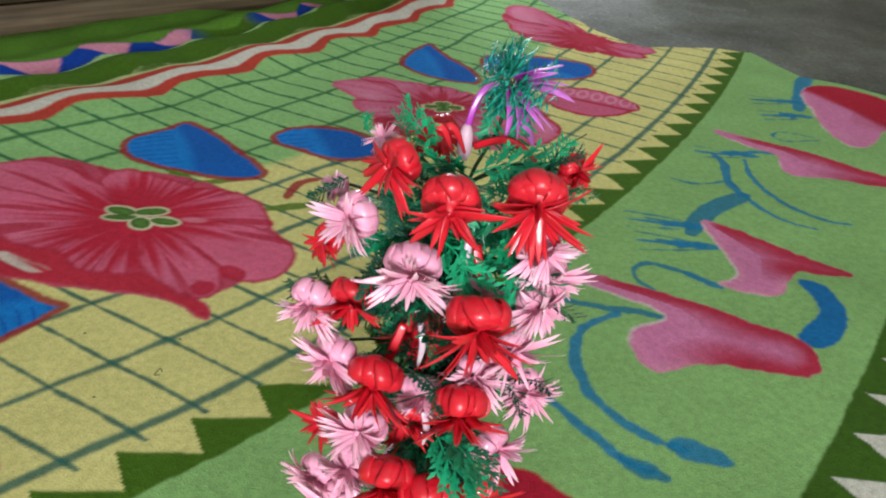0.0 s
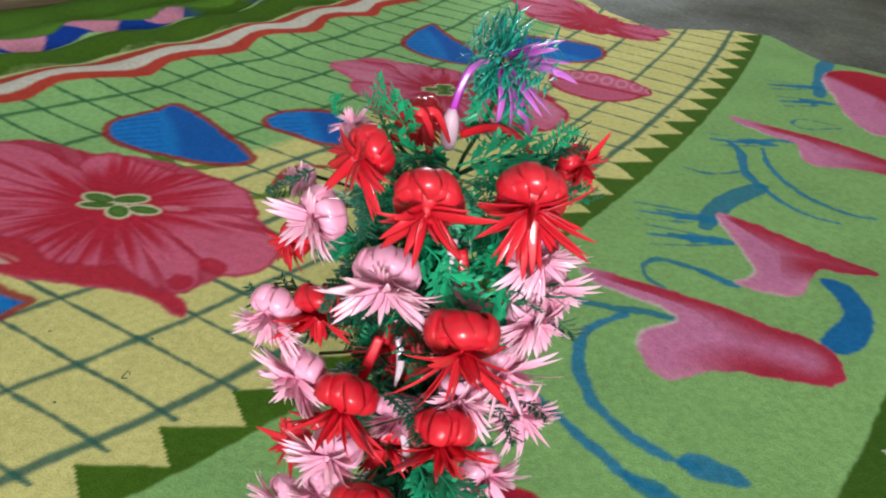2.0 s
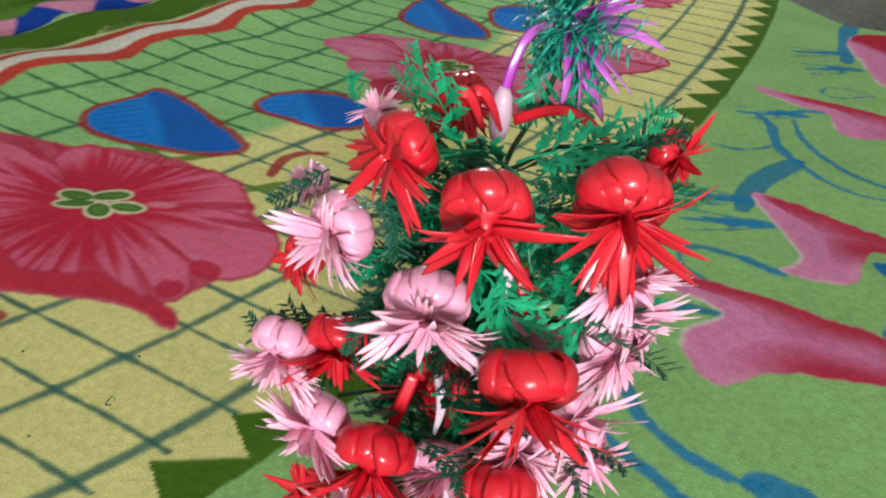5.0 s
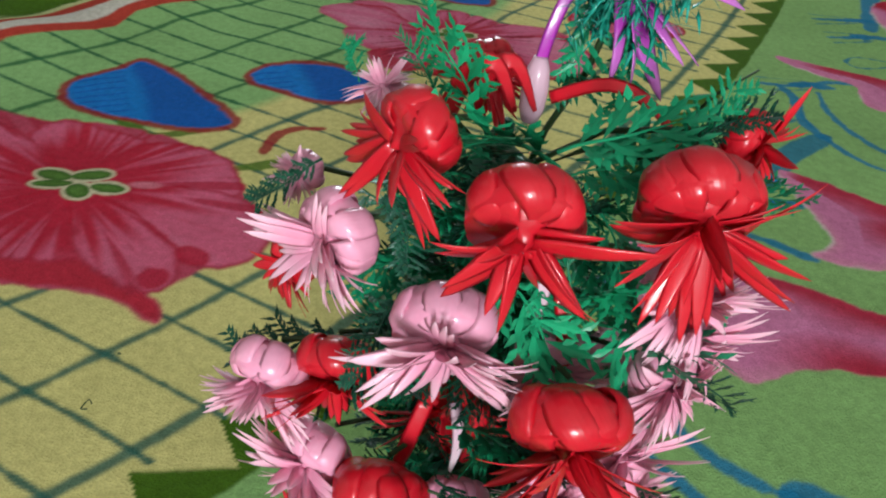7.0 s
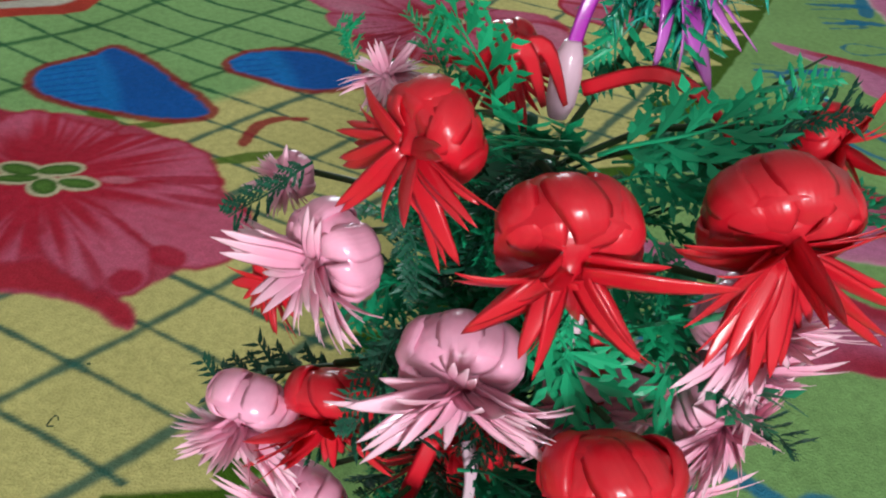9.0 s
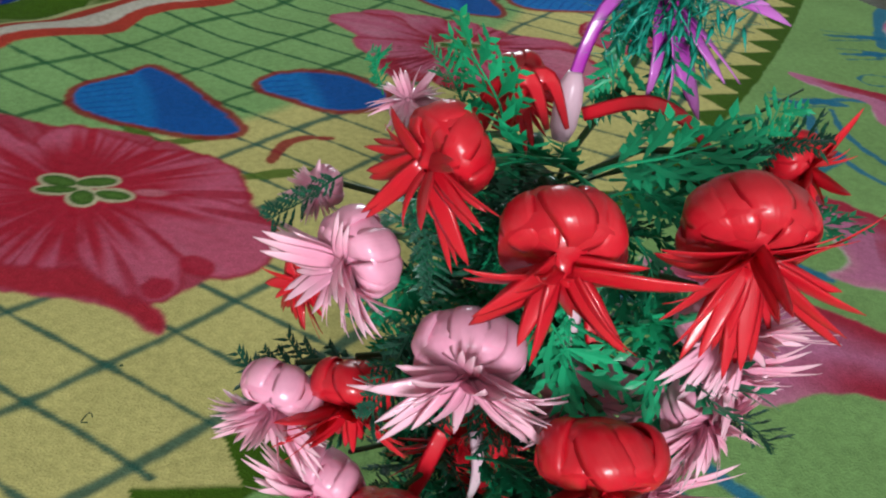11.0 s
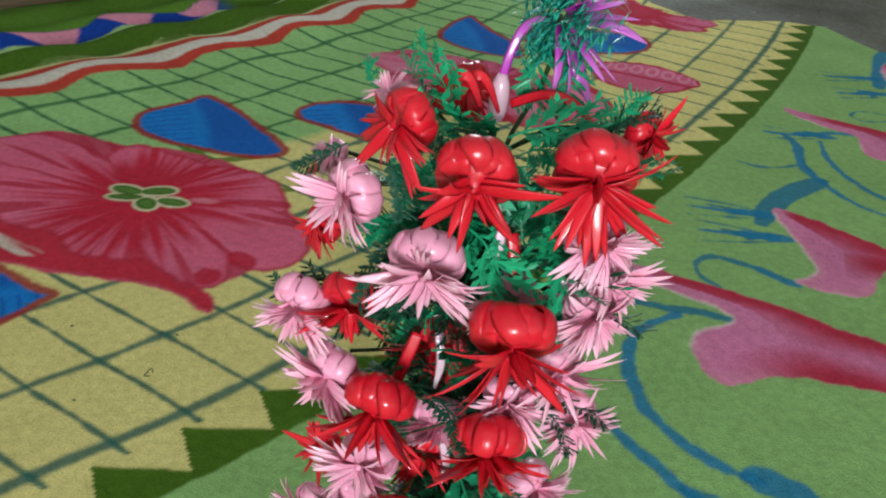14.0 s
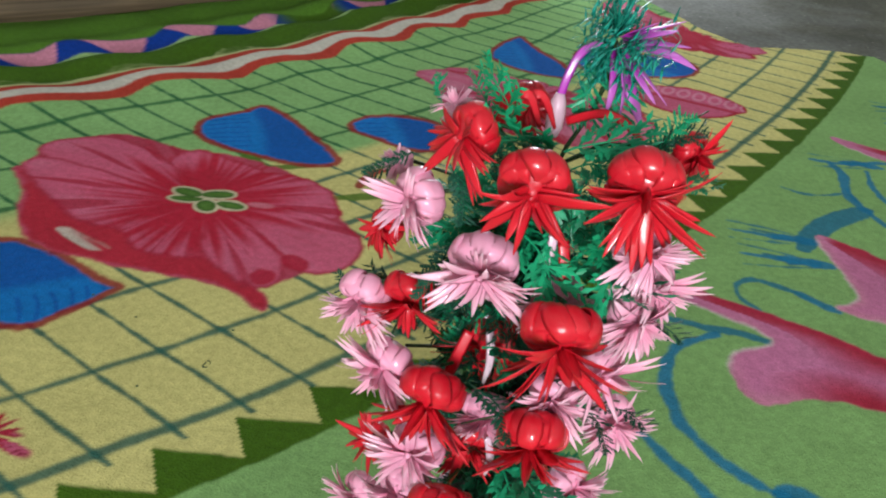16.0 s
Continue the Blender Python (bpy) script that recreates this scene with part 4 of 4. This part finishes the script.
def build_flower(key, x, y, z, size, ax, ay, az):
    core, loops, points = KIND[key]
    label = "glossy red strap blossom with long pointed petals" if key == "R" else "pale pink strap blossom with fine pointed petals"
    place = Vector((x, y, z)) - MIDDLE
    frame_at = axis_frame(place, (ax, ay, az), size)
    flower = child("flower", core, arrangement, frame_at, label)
    fall = frame_at.to_3x3().normalized().transposed() @ Vector((0, 0, -1))
    for k in range(COUNT):
        wob = Matrix.Rotation(2 * math.pi * k / COUNT + rng.uniform(-0.14, 0.14), 4, "Z")
        s = rng.uniform(0.84, 0.94) + 0.10 * (k % 2)
        wob = wob @ Matrix.Rotation(rng.uniform(-0.24, 0.24), 4, "X") @ Matrix.Rotation(rng.uniform(-0.12, 0.12), 4, "Y")
        child("loop_petal", loops[rng.randrange(3)], flower, wob @ Matrix.Diagonal((s * 0.89, rng.uniform(0.84, 1.03), rng.uniform(0.84, 0.98), 1)))
    number = rng.randint(19, 21) if key == "R" else rng.randint(29, 32)
    for k in range(number):
        turn = 2 * math.pi * (k + rng.uniform(-0.4, 0.4)) / number
        lift = rng.uniform(-0.15, 0.75)
        way = Vector((math.cos(turn) * math.cos(lift), math.sin(turn) * math.cos(lift), math.sin(lift))) + fall * rng.uniform(0.05, 0.45)
        rise = -way.normalized().dot(fall)
        if az < 0.2 and rise > (0.55 if ax < -0.6 else 0.28 if key == "R" else 0.58) and rng.random() < 0.85:
            continue
        long = rng.uniform(1.0, 1.75) * (1.0 if key == "R" else 0.93)
        start = Vector((math.cos(turn) * 0.15, math.sin(turn) * 0.15, KNOT - rng.uniform(0.0, 0.14)))
        m = Matrix.Translation(start) @ way.normalized().to_track_quat("X", "Z").to_matrix().to_4x4() @ Matrix.Rotation(rng.uniform(-0.9, 0.9), 4, "X")
        child("pointed_petal", points[rng.randrange(len(points))], flower, m @ Matrix.Diagonal((long, rng.uniform(0.8, 1.3), rng.uniform(0.7, 1.5), 1)))
    # its wire, back to the middle of the arrangement
    back = frame_at @ Vector((0, 0, TOP))
    root = Vector((0, 0, max(0.04, place.z - 0.05)))
    bm = bmesh.new()
    bend = back.lerp(root, 0.5) + Vector((0, 0, 0.012))
    tube(bm, [back, back.lerp(bend, 0.6), bend, bend.lerp(root, 0.6), root], [0.0014] * 5, 5)
    part("stem", bm, WIRE, arrangement)


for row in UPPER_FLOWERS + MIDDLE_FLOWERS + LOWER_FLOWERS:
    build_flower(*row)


def needle(bm, a, b, r, belly=0.3):
    """A flat pointed leaflet from a to b, thicker along its middle."""
    d = b - a
    p = d.cross(Vector((0.2, 0.3, 1))).normalized()
    q = p.cross(d).normalized()
    m = a.lerp(b, belly)
    va, vb = bm.verts.new(a), bm.verts.new(b)
    ring = [bm.verts.new(m + o) for o in (p * r, q * r * 0.12, -p * r, -q * r * 0.12)]
    for k in range(4):
        bm.faces.new((va, ring[k], ring[(k + 1) % 4]))
        bm.faces.new((vb, ring[(k + 1) % 4], ring[k]))


def sprig(seed, pairs, spread, fine, wide, belly=0.3):
    """A plastic fern sprig along +X, about 1 long: a bowed stalk, side twigs and many short leaflets."""
    r = random.Random(seed)
    bm = bmesh.new()
    bow = [Vector((i / 6, 0.06 * math.sin(i * 0.9 + seed), 0.16 * math.sin(i / 6 * 2.4) - 0.12 * (i / 6) ** 2)) for i in range(7)]
    tube(bm, bow, [0.018 - 0.0018 * i for i in range(7)], 5)
    for k in range(pairs):
        s = 0.10 + 0.90 * k / pairs
        i = min(int(s * 6), 5)
        at = bow[i].lerp(bow[i + 1], s * 6 - i)
        for side in (-1, 1):
            long = spread * (0.45 + 1.1 * s * (1.25 - s)) * r.uniform(0.75, 1.25)
            way = Vector((0.62 + r.uniform(-0.15, 0.25), side * 0.75, r.uniform(-0.35, 0.45))).normalized()
            end = at + way * long
            needle(bm, at, end, wide * 0.9, belly)
            for j in range(fine):
                p = at.lerp(end, 0.2 + 0.75 * j / fine)
                for t in (-1, 1):
                    w = (way + Vector((0.1, t * side * 0.85, r.uniform(-0.35, 0.35))) + way.cross(Vector((0, 0, t * 0.6)))).normalized()
                    needle(bm, p, p + w * long * r.uniform(0.30, 0.52), wide, belly)
    return bm


def cut_leaf(seed):
    """A flat, deeply cut plastic leaf along +X, about 1 long: a midrib with toothed lobes on both sides."""
    r = random.Random(seed)
    bm = bmesh.new()
    bow = [Vector((i / 6, 0.05 * math.sin(i * 0.8 + seed), 0.10 * math.sin(i / 6 * 2.6) - 0.10 * (i / 6) ** 2)) for i in range(7)]
    tube(bm, bow, [0.020 - 0.002 * i for i in range(7)], 5)
    for k in range(5):
        s = 0.20 + 0.78 * k / 4
        i = min(int(s * 6), 5)
        at = bow[i].lerp(bow[i + 1], s * 6 - i)
        for side in (-1, 1) if k < 4 else (-0.15,):
            long = (0.26 + 0.72 * s * (1.12 - s)) * r.uniform(0.8, 1.25)
            way = Vector((0.75 + 0.5 * s, side * (1.05 - 0.35 * s), r.uniform(-0.22, 0.22))).normalized()
            end = at + way * long
            needle(bm, at, end, 0.070, 0.55)
            for j in range(3):
                p = at.lerp(end, 0.30 + 0.27 * j)
                for t in (-1, 1):
                    w = (way + way.cross(Vector((0, 0, t * r.uniform(0.6, 1.0)))) + Vector((0, 0, r.uniform(-0.15, 0.15)))).normalized()
                    needle(bm, p, p + w * long * r.uniform(0.32, 0.50), 0.042, 0.40)
    return bm


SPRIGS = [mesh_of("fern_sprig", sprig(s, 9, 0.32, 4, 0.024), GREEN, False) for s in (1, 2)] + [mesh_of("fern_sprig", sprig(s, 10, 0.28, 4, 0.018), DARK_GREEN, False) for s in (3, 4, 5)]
LEAVES = [mesh_of("lobed_leaf", cut_leaf(s), GREEN, False) for s in (6, 7, 8)]


def point_along(place, way, size, roll):
    q = Vector(way).normalized().to_track_quat("X", "Z").to_matrix().to_4x4()
    return Matrix.Translation(place) @ q @ Matrix.Rotation(roll, 4, "X") @ Matrix.Scale(size, 4)


# sprigs all round the middle, thickest in front
for k in range(240):
    z = 0.05 + 0.355 * rng.random() ** 0.8
    turn = rng.gauss(-math.pi / 2, 0.95)
    out = Vector((math.cos(turn), math.sin(turn), 0))
    place = Vector((0, 0, z)) + out * rng.uniform(0.012, 0.034)
    way = out + Vector((rng.uniform(-0.5, 0.5), rng.uniform(-0.4, 0.4), rng.uniform(-0.4, 0.6)))
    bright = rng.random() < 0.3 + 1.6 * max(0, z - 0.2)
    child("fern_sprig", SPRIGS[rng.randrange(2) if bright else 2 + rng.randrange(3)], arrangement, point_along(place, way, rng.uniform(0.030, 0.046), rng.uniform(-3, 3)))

# sprigs and leaves that stand out between the blossoms: base, tip, kind
for bx, by, bz, tx, ty, tz, kind in (
    (0.066, 0.512, 0.417, 0.018, 0.500, 0.435, 5), (0.060, 0.508, 0.422, 0.030, 0.490, 0.438, 6), (0.064, 0.508, 0.424, 0.103, 0.506, 0.444, 7),
    (0.070, 0.512, 0.414, 0.096, 0.500, 0.424, 5), (0.030, 0.525, 0.428, 0.018, 0.522, 0.462, 6),
    (0.110, 0.520, 0.418, 0.142, 0.515, 0.446, 4), (0.124, 0.500, 0.416, 0.143, 0.488, 0.427, 6), (0.112, 0.525, 0.415, 0.128, 0.530, 0.450, 0),
    (-0.018, 0.545, 0.430, -0.016, 0.538, 0.452, 0), (0.020, 0.525, 0.425, 0.004, 0.520, 0.458, 1), (0.046, 0.515, 0.424, 0.052, 0.500, 0.436, 1),
):
    a, b = Vector((bx, by, bz)), Vector((tx, ty, tz))
    me = (SPRIGS + LEAVES)[kind]
    child(me.name.split(".")[0], me, arrangement, point_along(a - MIDDLE, b - a, (b - a).length, rng.uniform(-0.3, 0.3) + 0.6))
# place, heading, size, kind
for x, y, z, hx, hy, hz, size, kind in (
    (0.0, 0.53, 0.275, -0.5, -0.5, 0.2, 0.05, 3), (0.01, 0.53, 0.255, 0.3, -0.6, 0.0, 0.05, 2), (-0.005, 0.535, 0.29, -0.7, -0.3, -0.3, 0.05, 4),
    (-0.015, 0.525, 0.292, -1.0, -0.15, 0.1, 0.062, 2), (-0.005, 0.525, 0.282, -1.0, -0.2, 0.0, 0.060, 3), (0.0, 0.505, 0.345, 0.2, -0.7, -0.2, 0.045, 3),
    (0.088, 0.510, 0.345, 0.2, -0.5, 0.7, 0.050, 6), (0.088, 0.512, 0.35, 0.5, -0.6, 0.1, 0.050, 5), (0.098, 0.512, 0.365, 0.3, -0.5, -0.8, 0.05, 7),
    (0.085, 0.515, 0.395, 0.4, -0.4, -0.7, 0.034, 6), (0.045, 0.505, 0.370, 0.6, -0.5, -0.5, 0.045, 5), (0.06, 0.51, 0.38, 0.2, -0.5, -0.8, 0.04, 0),
    (0.01, 0.495, 0.36, -0.4, -0.6, -0.5, 0.045, 3), (0.0, 0.51, 0.405, 0.3, -0.5, -0.8, 0.036, 4), (0.04, 0.48, 0.29, 1.0, -0.5, 0.1, 0.05, 4),
    (0.03, 0.48, 0.262, 0.6, -0.7, -0.2, 0.05, 4), (0.06, 0.47, 0.195, 0.6, -0.6, 0.1, 0.055, 6), (0.08, 0.47, 0.185, 0.3, -0.7, -0.3, 0.05, 0),
    (0.05, 0.475, 0.20, 0.5, -0.6, -0.2, 0.05, 7), (0.115, 0.50, 0.245, 0.7, -0.6, 0.2, 0.04, 3), (0.10, 0.495, 0.25, 0.5, -0.6, -0.4, 0.04, 4),
    (0.115, 0.505, 0.318, 0.8, -0.5, 0.1, 0.045, 3), (-0.03, 0.53, 0.40, -0.6, -0.4, -0.3, 0.035, 4), (0.03, 0.49, 0.285, 0.9, -0.5, 0.3, 0.045, 6),
):
    me = (SPRIGS + LEAVES)[kind]
    child(me.name.split(".")[0], me, arrangement, point_along(Vector((x, y, z)) - MIDDLE, (hx, hy, hz), size, rng.uniform(-0.5, 0.5)))

# bright cut leaves behind the blossoms
for k in range(22):
    top = k < 7
    place = Vector((rng.uniform(0.015, 0.118), rng.uniform(0.520, 0.545), rng.uniform(0.395, 0.412))) if top else Vector((rng.uniform(0.0, 0.115), rng.uniform(0.512, 0.535), rng.uniform(0.27, 0.39)))
    way = Vector((rng.uniform(-1, 1), rng.uniform(-0.6, 0.1) if top else rng.uniform(-0.9, 0.1), rng.uniform(-0.1, 0.5) if top else rng.uniform(-0.7, 0.5)))
    me = LEAVES[rng.randrange(3)] if k % 2 else SPRIGS[rng.randrange(2)]
    child(me.name.split(".")[0], me, arrangement, point_along(place - MIDDLE, way, rng.uniform(0.028, 0.042), rng.uniform(-0.7, 0.7)))


def strap(name, mat, points, width, label=""):
    """A free strap through the points (in the room), flat to the viewer's side."""
    bm = bmesh.new()
    p = [Vector(q) - MIDDLE for q in points]
    fine = []
    for i in range(len(p) - 1):
        a, b, c, d = p[max(i - 1, 0)], p[i], p[i + 1], p[min(i + 2, len(p) - 1)]
        for k in range(5):
            t = k / 5
            fine.append(0.5 * ((2 * b) + (c - a) * t + (2 * a - 5 * b + 4 * c - d) * t * t + (3 * b - a - 3 * c + d) * t ** 3))
    fine.append(p[-1])
    n = len(fine)
    sides = []
    for i in range(n):
        d = (fine[min(i + 1, n - 1)] - fine[max(i - 1, 0)]).normalized()
        s = d.cross(Vector((0.15, -0.85, 0.5)))
        sides.append(s.normalized() if s.length > 0.05 else Vector((1, 0, 0)))
    widths = [width * (1 - 0.75 * max(0, i / (n - 1) - 0.55) / 0.45) for i in range(n)]
    band(bm, fine, sides, widths, 0.10, 0.0005)
    return part(name, bm, mat, arrangement, label)


for points, mat, width in (
    (((0.020, 0.505, 0.285), (0.012, 0.497, 0.262), (0.004, 0.495, 0.232)), RED, 0.0042),
    (((0.072, 0.498, 0.372), (0.077, 0.488, 0.345), (0.077, 0.487, 0.312)), RED, 0.0036),
    (((0.066, 0.50, 0.378), (0.065, 0.495, 0.362), (0.063, 0.495, 0.345)), PALE, 0.0032),
    (((0.034, 0.500, 0.292), (0.037, 0.492, 0.274), (0.034, 0.489, 0.254)), PALE, 0.0030),
    (((0.048, 0.52, 0.30), (0.046, 0.508, 0.265), (0.040, 0.505, 0.24)), RED, 0.0052),
    (((0.062, 0.55, 0.428), (0.085, 0.545, 0.438), (0.105, 0.54, 0.43), (0.122, 0.535, 0.408)), RED, 0.0028),
    (((0.020, 0.535, 0.425), (0.027, 0.53, 0.444), (0.038, 0.528, 0.450), (0.047, 0.530, 0.430)), RED, 0.0042),
    (((0.030, 0.545, 0.42), (0.036, 0.54, 0.441), (0.046, 0.54, 0.446), (0.056, 0.542, 0.425)), RED, 0.0038),
    (((0.03, 0.50, 0.20), (0.024, 0.49, 0.178), (0.018, 0.488, 0.15)), RED, 0.0045),
    (((0.042, 0.49, 0.205), (0.046, 0.485, 0.19), (0.044, 0.483, 0.172)), PALE, 0.003),
    (((0.092, 0.49, 0.255), (0.096, 0.486, 0.24), (0.1, 0.485, 0.222)), PALE, 0.0028),
):
    strap("loose_strap", mat, points, width)

# the top: a pale bead, a magenta strap arching to a teal tuft with magenta petals
bm = bmesh.new()
tube(bm, [Vector(p) - MIDDLE for p in ((0.0545, 0.547, 0.418), (0.0548, 0.5475, 0.424), (0.0552, 0.548, 0.434), (0.0555, 0.548, 0.441), (0.0558, 0.548, 0.446))], [0.0035, 0.0055, 0.0058, 0.0048, 0.0028], 10)
bm.loops.layers.uv.verify()
part("bead", bm, PALE, arrangement, "pale pink tapered plastic bead")
strap("loose_strap", PURPLE, [(0.0555, 0.548, 0.440), (0.0585, 0.550, 0.456), (0.064, 0.554, 0.470), (0.073, 0.560, 0.4755), (0.083, 0.564, 0.472)], 0.0026, "arched magenta strap")
TUFT = Vector((0.084, 0.568, 0.477))
bm = bmesh.new()
tr = random.Random(31)
for k in range(125):
    d = Vector((tr.gauss(0, 1), tr.gauss(-0.2, 1), tr.gauss(0.1, 1))).normalized()
    if d.x < 0:
        d.x *= 0.75
    a = TUFT + d * 0.004 - MIDDLE
    b = a + d * tr.uniform(0.014, 0.040) + Vector((0, 0, -0.004))
    needle(bm, a, b, 0.0014)
    for j in range(3):
        p = a.lerp(b, 0.4 + 0.2 * j)
        for t in (-1, 1):
            s = d.orthogonal().normalized() * t
            needle(bm, p, p + (d * 0.8 + s + Vector((tr.uniform(-1, 1), tr.uniform(-1, 1), tr.uniform(-1, 1))) * 0.6) * 0.008, 0.0011)
part("needle_tuft", bm, TEAL, arrangement, "shiny teal needle tuft")
magenta = [mesh_of("pointed_petal", pointed_petal(90 + s, 1 + s % 2, 0.13), PURPLE) for s in (0, 1, 2)]
for n, (x, y, z) in enumerate(((0.1047, 0.575, 0.490), (0.122, 0.575, 0.490), (0.134, 0.578, 0.467), (0.109, 0.572, 0.424), (0.121, 0.572, 0.438), (0.098, 0.570, 0.430), (0.115, 0.58, 0.484), (0.128, 0.575, 0.474), (0.088, 0.568, 0.432))):
    d = Vector((x, y - 0.020, z + 0.005)) - TUFT
    child("pointed_petal", magenta[n % 3], arrangement, point_along(TUFT + d * 0.12 - MIDDLE, d, d.length * 0.95, rng.uniform(-1, 1)), "magenta pointed strap petal")
bm = bmesh.new()
tube(bm, [Vector(p) - MIDDLE for p in (TUFT, (0.083, 0.57, 0.45), (0.078, 0.572, 0.43), (0.065, 0.575, 0.40), (0.048, 0.562, 0.35))], [0.0016] * 5, 6)
part("stem", bm, WIRE, arrangement)
# hanging dark fronds of the tuft, and the bare curved twig
for x, hz in ((0.078, -1.0), (0.092, -0.8)):
    child("fern_sprig", SPRIGS[int(x * 1000) % 2], arrangement, point_along(Vector((x, 0.572, 0.473)) - MIDDLE, (0.2 * (x - 0.08) * 40, -0.2, hz), 0.05, 0.3))
bm = bmesh.new()
tube(bm, [Vector(p) - MIDDLE for p in ((0.113, 0.545, 0.395), (0.1215, 0.56, 0.408), (0.1255, 0.56, 0.421), (0.1325, 0.56, 0.431), (0.147, 0.56, 0.443))], [0.0011, 0.001, 0.0009, 0.0008, 0.0005], 5)
part("twig", bm, WIRE, arrangement, "thin curved dark twig")

# thin dark twigs across the blossoms
for points in (
    ((-0.0059, 0.482, 0.2631), (0.0113, 0.474, 0.2644), (0.0306, 0.47, 0.2617), (0.047, 0.468, 0.2509)),
    ((0.024, 0.47, 0.2327), (0.0382, 0.466, 0.2447), (0.0562, 0.464, 0.2562)),
    ((0.1091, 0.485, 0.2543), (0.1186, 0.478, 0.2703), (0.1242, 0.476, 0.2726)),
):
    bm = bmesh.new()
    tube(bm, [Vector(p) - MIDDLE for p in points], [0.0008] * len(points), 5)
    part("twig", bm, WIRE, arrangement)

# the wrapped middle and the pot that it stands in
bm = bmesh.new()
heights = [0.045 + 0.365 * i / 30 for i in range(31)]
tube(bm, [(0.003 * math.sin(i * 1.7), 0.003 * math.cos(i * 1.3), z) for i, z in enumerate(heights)], [(0.020 + 0.004 * math.sin(i * 2.1)) * (1 if i < 27 else (30.5 - i) / 3.5) for i in range(31)], 14)
part("wrapped_core", bm, DARK_GREEN, arrangement)
bm = bmesh.new()
tube(bm, [(0, 0, 0.004), (0, 0, 0.006), (0, 0, 0.05), (0, 0, 0.056), (0, 0, 0.056), (0, 0, 0.046)], [0.034, 0.038, 0.047, 0.049, 0.044, 0.042], 28)
part("pot", bm, PALE, arrangement)


# ---- small things on the blanket ----
def build_thread(x, y, size, turn):
    bm = bmesh.new()
    pts = [(x + size * (0.5 * math.cos(turn + a) + 0.12 * a), y + size * 0.45 * math.sin(turn + a * 1.15), 0.009 + 0.002 * math.sin(a * 2)) for a in [i * 0.42 for i in range(11)]]
    tube(bm, pts, [0.0007] * len(pts), 4)
    tagged(new("thread", mesh_of("thread", bm, WIRE)), "short dark curled thread lying on the blanket", "thread")


def build_crumb(x, y, size):
    bm = bmesh.new()
    bmesh.ops.create_icosphere(bm, subdivisions=1, radius=size)
    for v in bm.verts:
        v.co = Vector((x, y, 0.006)) + Vector((v.co.x * 1.4, v.co.y, v.co.z * 0.6)) * rng.uniform(0.7, 1.2)
    tagged(new("crumb", mesh_of("crumb", bm, WIRE)), "tiny dark crumb lying on the blanket", "crumb", group="crumbs on the blanket")


build_thread(-0.303, 0.709, 0.013, 0.4)
for x, y in ((-0.425, 0.772), (-0.50, 0.80), (-0.36, 0.66), (-0.30, 0.78), (-0.19, 0.80)):
    build_crumb(x, y, 0.0016)
